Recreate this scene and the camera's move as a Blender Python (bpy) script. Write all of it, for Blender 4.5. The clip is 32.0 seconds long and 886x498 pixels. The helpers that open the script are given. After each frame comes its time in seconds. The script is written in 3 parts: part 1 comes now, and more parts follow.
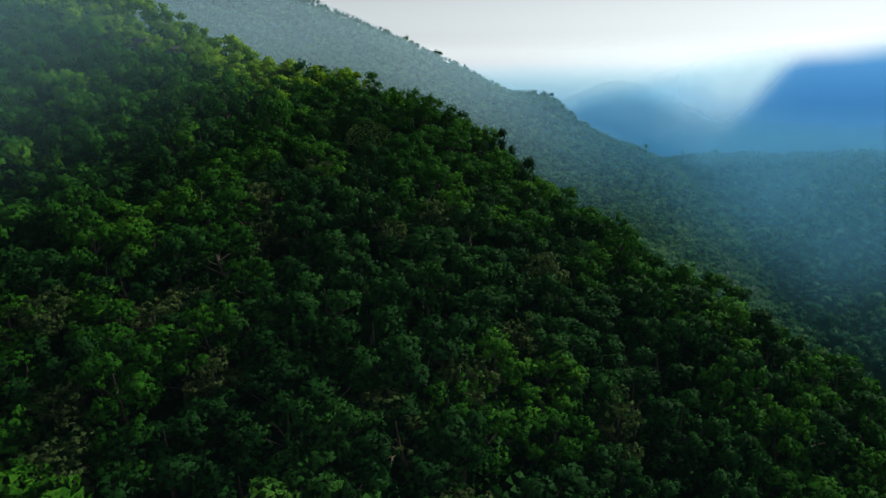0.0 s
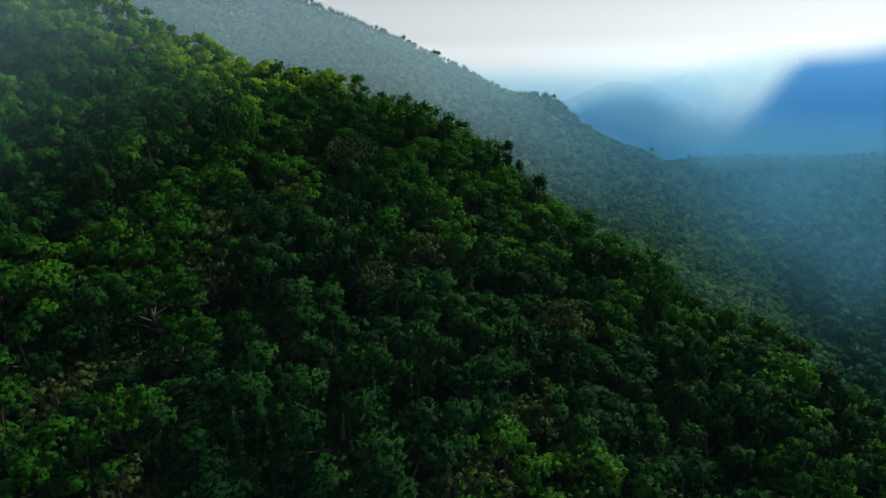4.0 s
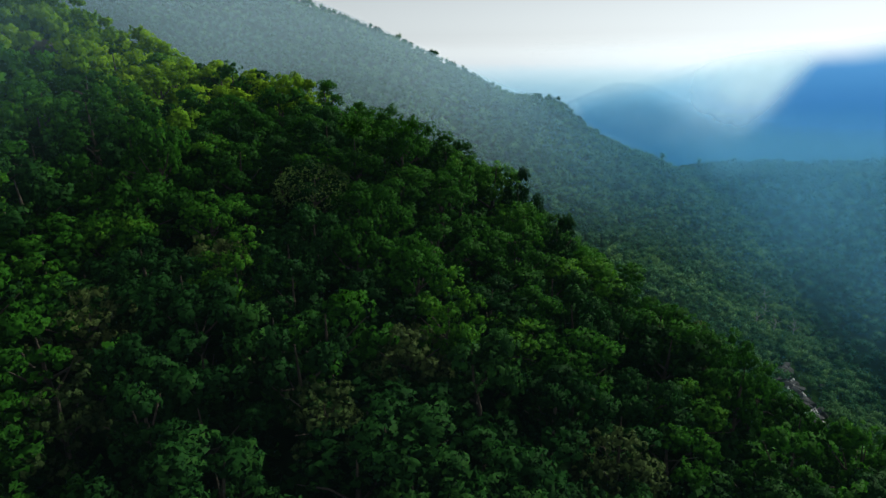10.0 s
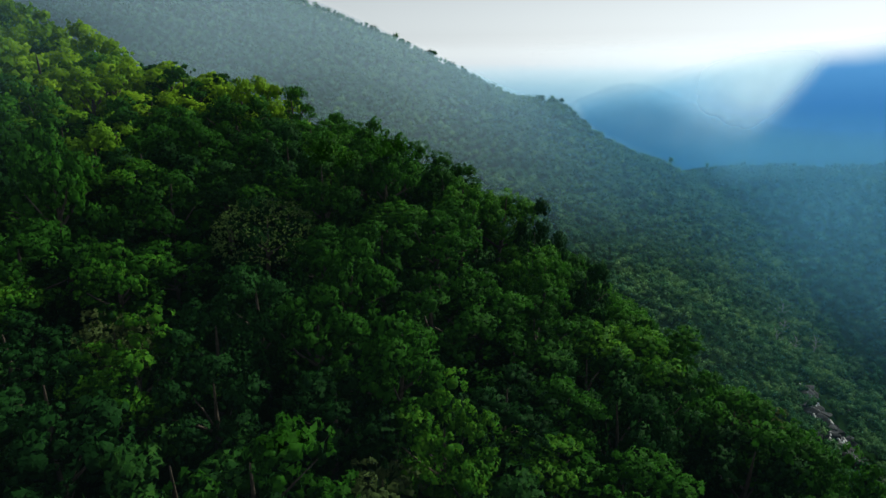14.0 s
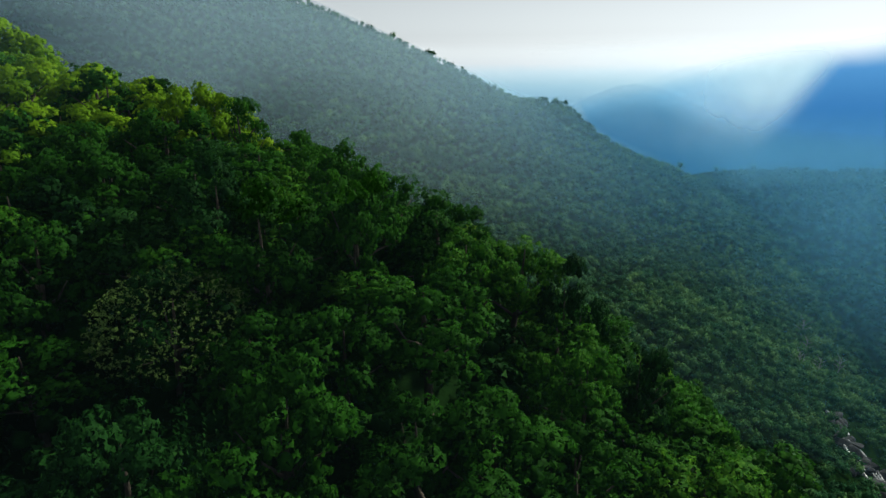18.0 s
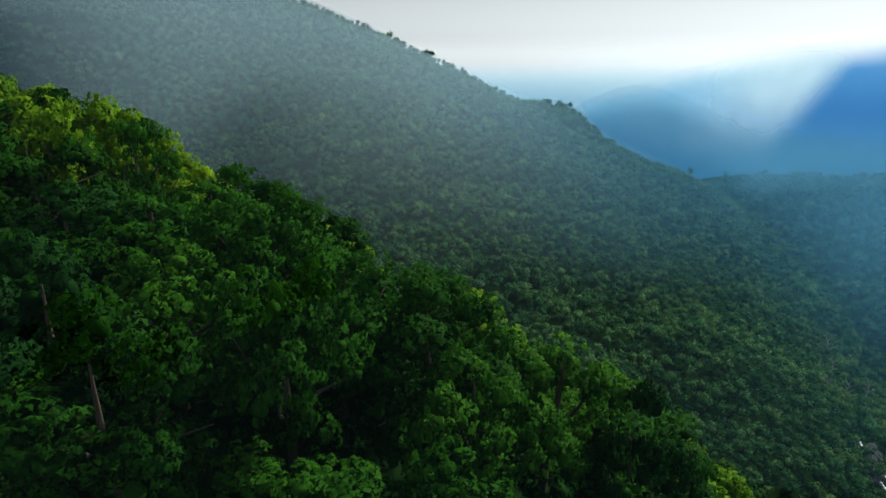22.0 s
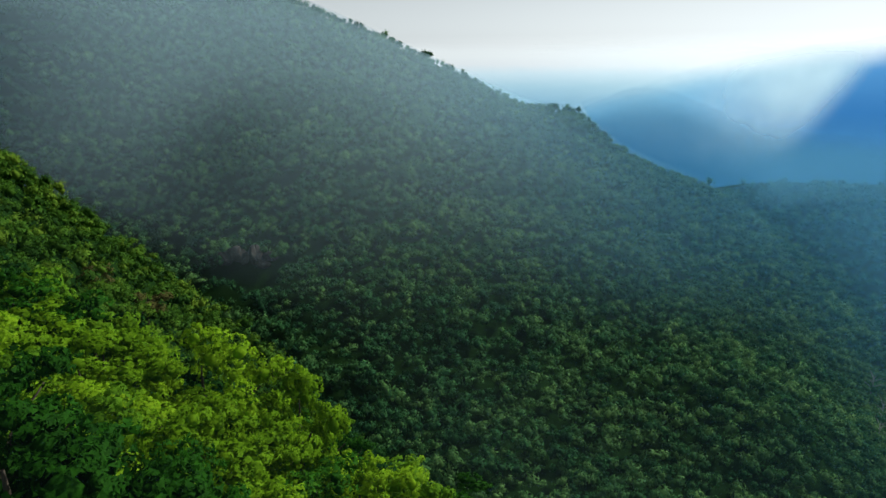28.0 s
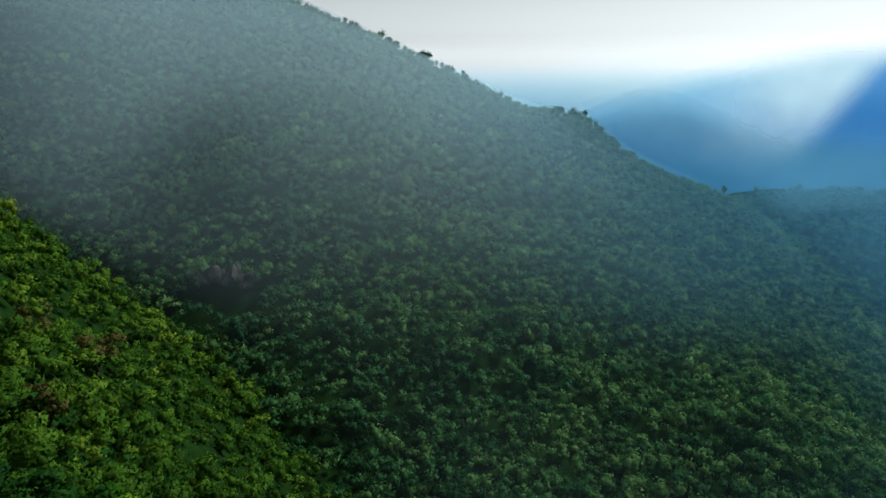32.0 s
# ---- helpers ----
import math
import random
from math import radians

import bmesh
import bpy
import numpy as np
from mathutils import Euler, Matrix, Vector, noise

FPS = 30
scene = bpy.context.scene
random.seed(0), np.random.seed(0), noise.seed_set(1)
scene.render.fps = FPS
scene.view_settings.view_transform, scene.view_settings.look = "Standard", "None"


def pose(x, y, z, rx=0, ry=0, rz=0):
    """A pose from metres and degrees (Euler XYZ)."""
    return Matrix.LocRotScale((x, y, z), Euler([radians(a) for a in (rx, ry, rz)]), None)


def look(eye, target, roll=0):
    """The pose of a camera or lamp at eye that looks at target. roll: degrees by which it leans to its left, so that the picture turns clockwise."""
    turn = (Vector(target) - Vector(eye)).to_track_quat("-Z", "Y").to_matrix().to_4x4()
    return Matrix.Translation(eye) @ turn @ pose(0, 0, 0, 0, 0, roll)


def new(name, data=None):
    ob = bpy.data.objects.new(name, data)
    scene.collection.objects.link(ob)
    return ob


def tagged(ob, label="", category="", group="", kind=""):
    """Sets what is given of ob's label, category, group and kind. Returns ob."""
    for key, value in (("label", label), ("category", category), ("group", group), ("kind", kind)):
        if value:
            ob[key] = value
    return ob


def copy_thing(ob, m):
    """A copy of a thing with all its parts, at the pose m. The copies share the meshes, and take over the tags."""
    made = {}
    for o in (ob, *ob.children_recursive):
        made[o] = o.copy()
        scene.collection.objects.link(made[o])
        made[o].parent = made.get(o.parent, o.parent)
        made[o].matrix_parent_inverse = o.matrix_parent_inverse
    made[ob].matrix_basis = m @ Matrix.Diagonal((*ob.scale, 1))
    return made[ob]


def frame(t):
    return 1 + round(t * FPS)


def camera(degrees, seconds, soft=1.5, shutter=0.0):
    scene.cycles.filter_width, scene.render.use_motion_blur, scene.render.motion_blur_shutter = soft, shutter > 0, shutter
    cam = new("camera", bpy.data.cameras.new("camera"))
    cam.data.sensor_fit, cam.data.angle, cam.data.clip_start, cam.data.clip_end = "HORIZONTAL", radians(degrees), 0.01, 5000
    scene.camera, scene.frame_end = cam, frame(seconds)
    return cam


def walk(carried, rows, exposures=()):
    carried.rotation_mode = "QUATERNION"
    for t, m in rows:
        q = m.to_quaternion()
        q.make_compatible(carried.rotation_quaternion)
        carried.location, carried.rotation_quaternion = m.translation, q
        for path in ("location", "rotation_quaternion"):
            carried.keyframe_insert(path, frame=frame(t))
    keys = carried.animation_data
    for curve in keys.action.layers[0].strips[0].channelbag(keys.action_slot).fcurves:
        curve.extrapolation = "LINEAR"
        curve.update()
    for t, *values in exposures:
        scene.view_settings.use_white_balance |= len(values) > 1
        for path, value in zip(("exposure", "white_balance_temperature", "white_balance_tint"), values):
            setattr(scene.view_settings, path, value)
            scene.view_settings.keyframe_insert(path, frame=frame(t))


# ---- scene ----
cam = camera(70, 32.0, 1.45)
PATH = [
    (0, pose(0.00, 0.00, 100.00, 72.722, 0.000, 1.295)),
    (4, pose(0.00, 15.52, 99.96, 72.716, -0.030, 1.197)),
    (8, pose(0.00, 31.14, 99.89, 72.715, -0.054, 1.114)),
    (12, pose(0.00, 46.89, 99.83, 72.720, -0.073, 1.045)),
    (16, pose(0.00, 62.77, 99.77, 72.732, -0.086, 0.992)),
    (20, pose(-0.01, 78.80, 99.75, 72.749, -0.093, 0.952)),
    (21, pose(-0.01, 82.80, 99.75, 72.755, -0.093, 0.946)),
    (22, pose(-0.01, 86.51, 99.75, 72.761, -0.093, 0.940)),
    (23, pose(-0.01, 90.69, 99.75, 72.766, -0.094, 0.934)),
    (24, pose(-0.01, 94.91, 99.76, 72.772, -0.094, 0.928)),
    (25, pose(-0.01, 99.29, 99.77, 72.780, -0.093, 0.925)),
    (26, pose(-0.01, 103.26, 99.79, 72.787, -0.091, 0.923)),
    (28, pose(-0.01, 111.40, 99.84, 72.802, -0.089, 0.918)),
    (32, pose(0.00, 128.00, 100.00, 72.837, -0.079, 0.922)),
]
walk(cam, PATH, ((0, 0.43, 5800, 4), (32, 0.43, 5800, 4)))

# ---- light ----
SUN_ELEVATION, SUN_AZIMUTH = 37.0, 50.0  # degrees; azimuth clockwise from +y
world = bpy.data.worlds.new("sky")
scene.world = world
world.use_nodes = True
wn, wl = world.node_tree.nodes, world.node_tree.links
sky = wn.new("ShaderNodeTexSky")
sky.sky_type = "NISHITA"
sky.sun_disc = False
sky.sun_elevation, sky.sun_rotation = radians(SUN_ELEVATION), radians(SUN_AZIMUTH)
sky.air_density, sky.dust_density, sky.ozone_density = 1.0, 0.3, 2.0
wn["Background"].inputs["Strength"].default_value = 0.071
haze = wn.new("ShaderNodeHueSaturation")  # a milky, hazy morning sky
haze.inputs["Saturation"].default_value = 0.05
wl.new(sky.outputs[0], haze.inputs["Color"])
warm = wn.new("ShaderNodeMix")  # sunlight in the haze warms it
warm.data_type, warm.blend_type = "RGBA", "MULTIPLY"
warm.inputs[0].default_value, warm.inputs[7].default_value = 1.0, (1.0, 0.975, 0.93, 1)
wl.new(haze.outputs[0], warm.inputs[6])
wl.new(warm.outputs[2], wn["Background"].inputs["Color"])
sun_data = bpy.data.lights.new("sun", "SUN")
sun_data.energy, sun_data.angle, sun_data.color = 3.7, radians(6.0), (1.0, 0.89, 0.66)
sun = new("sun", sun_data)
sun_way = Vector((math.sin(radians(SUN_AZIMUTH)) * math.cos(radians(SUN_ELEVATION)),
                  math.cos(radians(SUN_AZIMUTH)) * math.cos(radians(SUN_ELEVATION)), math.sin(radians(SUN_ELEVATION))))
sun.matrix_world = look(sun_way * 900 + Vector((0, 200, 60)), (0, 200, 60))


# ---- materials ----
def material(name):
    mat = bpy.data.materials.new(name)
    mat.use_nodes = True
    mat.node_tree.nodes.clear()
    return mat, mat.node_tree.nodes, mat.node_tree.links


def ramp(nodes, links, source, stops):
    node = nodes.new("ShaderNodeValToRGB")
    while len(node.color_ramp.elements) < len(stops):
        node.color_ramp.elements.new(0.5)
    for el, (at, col) in zip(node.color_ramp.elements, stops):
        el.position, el.color = at, (*col, 1)
    links.new(source, node.inputs[0])
    return node.outputs[0]


def noise_tex(nodes, links, scale, detail=3.0, coords="Object", rough=0.55):
    tc = nodes.new("ShaderNodeTexCoord")
    tex = nodes.new("ShaderNodeTexNoise")
    tex.inputs["Scale"].default_value, tex.inputs["Detail"].default_value, tex.inputs["Roughness"].default_value = scale, detail, rough
    links.new(tc.outputs[coords], tex.inputs["Vector"])
    return tex.outputs[0]


def math_node(nodes, links, op, a, b):
    node = nodes.new("ShaderNodeMath")
    node.operation = op
    for slot, value in enumerate((a, b)):
        if isinstance(value, (int, float)):
            node.inputs[slot].default_value = value
        else:
            links.new(value, node.inputs[slot])
    return node.outputs[0]


def leaf_material(name, dark, mid, light, see_through=0.35, patch=0.55, patchy=0.30):
    """Leaves: hue and tone vary leaf by leaf, tree by tree and in broad patches; part of the light goes through."""
    mat, nodes, links = material(name)
    geo, info = nodes.new("ShaderNodeNewGeometry"), nodes.new("ShaderNodeObjectInfo")
    big = noise_tex(nodes, links, patch, 2.0)
    v = math_node(nodes, links, "MULTIPLY", geo.outputs["Random Per Island"], 0.18)
    v = math_node(nodes, links, "ADD", v, math_node(nodes, links, "MULTIPLY", info.outputs["Random"], 0.34))
    v = math_node(nodes, links, "ADD", v, math_node(nodes, links, "MULTIPLY", big, patchy))
    tint = nodes.new("ShaderNodeAttribute")
    tint.attribute_name = "tree_tint"
    v = math_node(nodes, links, "ADD", v, math_node(nodes, links, "MULTIPLY", tint.outputs["Fac"], 0.55))
    fine = noise_tex(nodes, links, 5.5, 3.0, rough=0.7)
    v = math_node(nodes, links, "ADD", v, math_node(nodes, links, "MULTIPLY", math_node(nodes, links, "SUBTRACT", fine, 0.42), 0.4))
    bump = nodes.new("ShaderNodeBump")
    bump.inputs["Strength"].default_value, bump.inputs["Distance"].default_value = 0.5, 0.10
    links.new(fine, bump.inputs["Height"])
    col = ramp(nodes, links, v, ((0.12, dark), (0.55, mid), (1.0, light)))
    bsdf = nodes.new("ShaderNodeBsdfPrincipled")
    bsdf.inputs["Roughness"].default_value = 0.62
    bsdf.inputs["Specular IOR Level"].default_value = 0.03
    links.new(col, bsdf.inputs["Base Color"])
    links.new(bump.outputs[0], bsdf.inputs["Normal"])
    trans = nodes.new("ShaderNodeBsdfTranslucent")
    links.new(col, trans.inputs["Color"])
    mix, out = nodes.new("ShaderNodeMixShader"), nodes.new("ShaderNodeOutputMaterial")
    mix.inputs[0].default_value = see_through
    links.new(bsdf.outputs[0], mix.inputs[1])
    links.new(trans.outputs[0], mix.inputs[2])
    links.new(mix.outputs[0], out.inputs[0])
    return mat


def rough_material(name, stops, scale, bump=0.4, roughness=0.85, fine=6.0, gloss=0.1):
    """Bark, rock or soil: two scales of noise for the colour and a relief."""
    mat, nodes, links = material(name)
    a, b = noise_tex(nodes, links, scale, 5.0), noise_tex(nodes, links, scale * fine, 4.0)
    v = math_node(nodes, links, "ADD", math_node(nodes, links, "MULTIPLY", a, 0.65), math_node(nodes, links, "MULTIPLY", b, 0.35))
    bsdf, out = nodes.new("ShaderNodeBsdfPrincipled"), nodes.new("ShaderNodeOutputMaterial")
    bsdf.inputs["Roughness"].default_value = roughness
    bsdf.inputs["Specular IOR Level"].default_value = gloss
    links.new(ramp(nodes, links, v, stops), bsdf.inputs["Base Color"])
    bn = nodes.new("ShaderNodeBump")
    bn.inputs["Strength"].default_value, bn.inputs["Distance"].default_value = bump, 0.3
    links.new(v, bn.inputs["Height"])
    links.new(bn.outputs[0], bsdf.inputs["Normal"])
    links.new(bsdf.outputs[0], out.inputs[0])
    return mat


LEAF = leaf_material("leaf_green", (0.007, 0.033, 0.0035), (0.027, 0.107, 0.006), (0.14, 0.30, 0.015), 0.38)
# yellower leaves whose colour is also raised to hold the sunlight on them
LEAF_SUNLIT = leaf_material("leaf_sunlit_yellow_green", (0.046, 0.118, 0.006), (0.135, 0.285, 0.012), (0.36, 0.52, 0.024), 0.45)
LEAF_SUNLIT_GOLD = leaf_material("leaf_sunlit_golden", (0.065, 0.16, 0.005), (0.20, 0.36, 0.009), (0.40, 0.57, 0.02), 0.48)
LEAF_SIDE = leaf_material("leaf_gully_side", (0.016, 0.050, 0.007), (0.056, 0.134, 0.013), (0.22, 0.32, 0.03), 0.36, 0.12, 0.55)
# dark greens, lowered further to hold the shade on the lower face
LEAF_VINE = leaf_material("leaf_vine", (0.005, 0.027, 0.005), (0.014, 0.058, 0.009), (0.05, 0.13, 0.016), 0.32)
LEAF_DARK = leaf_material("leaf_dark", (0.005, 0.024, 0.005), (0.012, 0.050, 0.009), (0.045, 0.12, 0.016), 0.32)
LEAF_DRY = leaf_material("leaf_dry", (0.02, 0.042, 0.012), (0.05, 0.08, 0.024), (0.125, 0.144, 0.042), 0.36)
LEAF_PALE = leaf_material("leaf_pale", (0.055, 0.11, 0.025), (0.105, 0.18, 0.042), (0.19, 0.27, 0.075), 0.35)
LEAF_FAR = leaf_material("leaf_far", (0.008, 0.036, 0.016), (0.028, 0.102, 0.036), (0.12, 0.24, 0.070), 0.38, 0.12, 0.55)
LEAF_RUSTY = leaf_material("leaf_rusty", (0.055, 0.062, 0.016), (0.125, 0.122, 0.04), (0.28, 0.26, 0.115), 0.4)
BARK = rough_material("bark", ((0.3, (0.03, 0.025, 0.02)), (0.7, (0.10, 0.085, 0.07))), 2.0)
BARK_PALE = rough_material("bark_pale", ((0.3, (0.22, 0.21, 0.19)), (0.7, (0.45, 0.43, 0.40))), 2.0)
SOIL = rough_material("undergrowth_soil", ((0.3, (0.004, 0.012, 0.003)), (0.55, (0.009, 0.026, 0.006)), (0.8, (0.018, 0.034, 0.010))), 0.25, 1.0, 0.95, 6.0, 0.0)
ROCK_WET = rough_material("wet_rock", ((0.3, (0.018, 0.020, 0.025)), (0.55, (0.050, 0.054, 0.062)), (0.8, (0.16, 0.165, 0.18))), 0.6, 0.9, 0.7, 6.0, 0.04)
ROCK = rough_material("rock", ((0.3, (0.028, 0.026, 0.027)), (0.55, (0.08, 0.075, 0.073)), (0.8, (0.24, 0.235, 0.23))), 0.35, 0.7)


def water_material():
    mat, nodes, links = material("white_water")
    v = noise_tex(nodes, links, 1.6, 5.0)
    bsdf, out = nodes.new("ShaderNodeBsdfPrincipled"), nodes.new("ShaderNodeOutputMaterial")
    links.new(ramp(nodes, links, v, ((0.36, (0.08, 0.09, 0.10)), (0.52, (0.42, 0.44, 0.47)), (0.66, (0.82, 0.84, 0.86)))), bsdf.inputs["Base Color"])
    bsdf.inputs["Roughness"].default_value = 0.25
    links.new(bsdf.outputs[0], out.inputs[0])
    return mat


WATER = water_material()


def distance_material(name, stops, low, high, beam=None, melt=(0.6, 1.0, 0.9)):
    """A far hill as a plain glowing distance with the sunlit haze painted in: paler towards its crest and on the sunny
    side of the valley's painted shadow line.
    """
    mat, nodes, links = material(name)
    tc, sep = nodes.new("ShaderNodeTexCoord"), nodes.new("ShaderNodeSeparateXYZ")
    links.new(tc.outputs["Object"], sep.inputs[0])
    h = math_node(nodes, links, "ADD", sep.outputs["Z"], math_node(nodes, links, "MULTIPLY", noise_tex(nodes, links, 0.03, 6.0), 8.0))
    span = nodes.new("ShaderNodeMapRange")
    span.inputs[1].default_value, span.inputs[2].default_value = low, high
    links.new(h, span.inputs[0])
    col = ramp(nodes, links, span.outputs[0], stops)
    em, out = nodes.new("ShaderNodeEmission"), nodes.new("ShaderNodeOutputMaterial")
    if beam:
        # sunny colours painted on one side of a slanting shadow line
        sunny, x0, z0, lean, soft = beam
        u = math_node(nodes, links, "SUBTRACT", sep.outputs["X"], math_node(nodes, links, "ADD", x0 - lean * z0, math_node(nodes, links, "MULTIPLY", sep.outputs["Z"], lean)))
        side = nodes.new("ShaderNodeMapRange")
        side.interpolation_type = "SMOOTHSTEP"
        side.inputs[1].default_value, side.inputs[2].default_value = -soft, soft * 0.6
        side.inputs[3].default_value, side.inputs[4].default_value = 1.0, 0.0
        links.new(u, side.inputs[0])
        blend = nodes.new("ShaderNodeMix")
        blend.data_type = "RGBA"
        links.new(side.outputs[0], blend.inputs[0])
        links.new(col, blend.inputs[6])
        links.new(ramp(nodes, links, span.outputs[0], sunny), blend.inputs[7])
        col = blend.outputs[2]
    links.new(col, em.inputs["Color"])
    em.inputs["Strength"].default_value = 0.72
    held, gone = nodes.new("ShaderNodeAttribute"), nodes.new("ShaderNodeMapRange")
    held.attribute_name = "crest"  # the crest fades to transparent in place of bright haze
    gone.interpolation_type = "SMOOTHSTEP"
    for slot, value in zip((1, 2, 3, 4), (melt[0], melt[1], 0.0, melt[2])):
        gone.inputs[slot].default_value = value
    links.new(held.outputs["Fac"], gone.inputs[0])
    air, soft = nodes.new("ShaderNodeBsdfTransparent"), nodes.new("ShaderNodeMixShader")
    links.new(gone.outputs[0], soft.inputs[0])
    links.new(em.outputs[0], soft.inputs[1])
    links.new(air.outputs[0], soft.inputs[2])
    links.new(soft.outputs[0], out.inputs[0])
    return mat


# ---- the lie of the land ----
def softmin(a, b, k):
    h = np.clip(0.5 + 0.5 * (b - a) / k, 0, 1)
    return b * (1 - h) + a * h - k * h * (1 - h)


def softmax(a, b, k):
    return -softmin(-a, -b, k)


def wobble(x, y, size, seed):
    """Smooth uneven ground, about -1 to 1."""
    s = 0.0
    for i, (u, v) in enumerate(((1.0, 0.35), (-0.42, 1.0), (0.8, -0.75), (0.25, 1.3))):
        s = s + np.sin((u * x + v * y) / size * (1 + 0.37 * i) + seed * 1.7 + i * 2.1)
    return s / 4


def hump(x, y, cx, cy, wx, wy):
    """A smooth rise of height 1 about (cx, cy)."""
    return np.exp(-((x - cx) / wx) ** 2 - ((y - cy) / wy) ** 2)


def ease(v, a, b):
    f = np.clip((v - a) / (b - a), 0, 1)
    return f * f * (3 - 2 * f)


def spur_face(x, y):
    """The side of the spur that the camera comes up to, with a knoll and a dip along its crest."""
    return (54.6 - 0.212 * x + 0.295 * y + 4.9 * np.exp(-((x + 6) / 15) ** 2)
            - 4.5 * hump(x, y, -42, 139, 13, 14) + 1.6 * hump(x, y, -14, 121, 9, 8))


def near_spur(x, y):
    """Canopy height over the spur that the camera flies across: its face, its back, its flank and the gully side behind."""
    back = 165.4 - 0.582 * x - 0.642 * y
    gully = 127.7 - 0.862 * x - 0.537 * y - 0.6 * np.maximum(0, y - 252)
    turn = ease(y, 148, 188)
    back = back * (1 - turn) + gully * turn
    s, n = (x - 7) * 0.72 - (y - 108) * 0.70, (x - 7) * 0.70 + (y - 108) * 0.72
    flank = 85.2 - 0.362 * s - 0.821 * n - 2.7 * np.exp(-((s - 22) / 14) ** 2)
    return softmin(softmin(spur_face(x, y), back, 5), flank, 4) + 0.8 * wobble(x, y, 9, 1)


def hill_slope(x, y):
    """The long hillside across the gully: a broad slope with a shoulder, a rib running down from it, and hollows."""
    u, v = np.clip(x / 100, -2.2, 2.2), (np.clip(y, 205.0, 455.0) - 330) / 100
    z = (57.3 - 21.0 * u + 34.2 * v - 11.0 * u * u - 16.7 * u * v + 1.3 * v * v
         + 0.8 * u ** 3 + 7.0 * u * u * v - 2.3 * u * v * v - 4.9 * v ** 3)
    z = z + 9.8 * hump(x, y, 62, 436, 18, 22) + 9.0 * hump(x, y, 118, 385, 28, 40) + 8.0 * hump(x, y, -50, 328, 32, 42)
    z = z + 5.8 * hump(x, y, 80, 248, 22, 28) - 1.5 * hump(x, y, 118, 224, 20, 22)
    return z - 0.45 * np.maximum(0, y - 455.0) - 0.35 * np.maximum(0, 205.0 - y)


def far_hill(x, y):
    """Canopy height over the long hillside across the gully."""
    return hill_slope(x, y) + 1.6 * wobble(x, y, 22, 4) + 0.9 * wobble(x, y, 9, 2)


def right_hill(x, y):
    """Canopy height over the low hill beyond the stream."""
    up = 11 + 0.30 * (x - 182) + 0.17 * (y - 340)
    top = 29 - 0.03 * (470 - y) - 1.0 * np.maximum(0, y - 487)
    return softmin(up, top, 8) + 2.0 * wobble(x, y, 25, 7)


def canopy(x, y):
    x, y = np.asarray(x, float), np.asarray(y, float)
    floor_level = -45 + 0 * x
    s = softmax(near_spur(x, y), far_hill(x, y), 4)
    s = softmax(s, right_hill(x, y), 4)
    fade = np.clip((np.hypot(x, y - 250) - 600) / 500, 0, 1)
    return softmax(s, floor_level, 4) * (1 - fade) - 45 * fade


def ground_at(x, y):
    x, y = np.asarray(x, float), np.asarray(y, float)
    tall_wood = ease(x, -54, -46) * (1 - ease(x, 40, 50)) * ease(y, 28, 38) * (1 - ease(y, 142, 165))
    return canopy(x, y) - 5.6 - 2.2 * tall_wood + 0.3 * np.clip((y - 195) / 40, 0, 1) + 2.3 * np.clip((y - 420) / 25, 0, 1)


# ---- mesh helpers ----
def mesh_np(name, verts, quads=None, tris=None, smooth=False, normals=None):
    """A mesh from arrays of vertices, quads and triangles; normals, one a vertex, round off the shading of leaf clumps."""
    me = bpy.data.meshes.new(name)
    quads = np.zeros((0, 4), int) if quads is None else np.asarray(quads, int)
    tris = np.zeros((0, 3), int) if tris is None else np.asarray(tris, int)
    loops = np.concatenate([quads.ravel(), tris.ravel()])
    sizes = np.concatenate([np.full(len(quads), 4), np.full(len(tris), 3)])
    me.vertices.add(len(verts))
    me.vertices.foreach_set("co", np.asarray(verts, np.float32).ravel())
    me.loops.add(len(loops))
    me.loops.foreach_set("vertex_index", loops.astype(np.int32))
    me.polygons.add(len(sizes))
    me.polygons.foreach_set("loop_start", np.concatenate([[0], np.cumsum(sizes)[:-1]]).astype(np.int32))
    me.polygons.foreach_set("use_smooth", np.full(len(sizes), smooth))
    me.update(calc_edges=True)
    me.validate()
    if normals is not None:
        me.polygons.foreach_set("use_smooth", np.full(len(sizes), True))
        me.attributes.new("custom_normal", "FLOAT_VECTOR", "POINT").data.foreach_set("vector", np.asarray(normals, np.float32).ravel())
    return me


def part(name, me, mat, parent, label=""):
    if not me.materials:
        me.materials.append(mat)
    ob = new(name, me)
    ob.parent = parent
    return tagged(ob, label)


def ball(rings):
    """A small closed ball for the dark heart of a leaf clump."""
    bm = bmesh.new()
    if rings:
        bmesh.ops.create_icosphere(bm, subdivisions=1, radius=1.0)
    else:
        bmesh.ops.create_uvsphere(bm, u_segments=4, v_segments=2, radius=1.0)
        bmesh.ops.triangulate(bm, faces=bm.faces)
    v = np.array([p.co[:] for p in bm.verts])
    f = np.array([[p.index for p in q.verts] for q in bm.faces])
    bm.free()
    return v, f


HEART_FINE, HEART_PLAIN = ball(True), ball(False)


def spread(rng, n):
    """n directions spread evenly over a sphere, jittered."""
    i = np.arange(n) + 0.5
    phi, z = i * 2.39996 + rng.uniform(0, 6.28), 1 - 2 * i / n
    d = np.stack([np.sqrt(1 - z * z) * np.cos(phi), np.sqrt(1 - z * z) * np.sin(phi), z], 1) + rng.normal(0, 0.12, (n, 3))
    return d / np.linalg.norm(d, axis=1)[:, None]


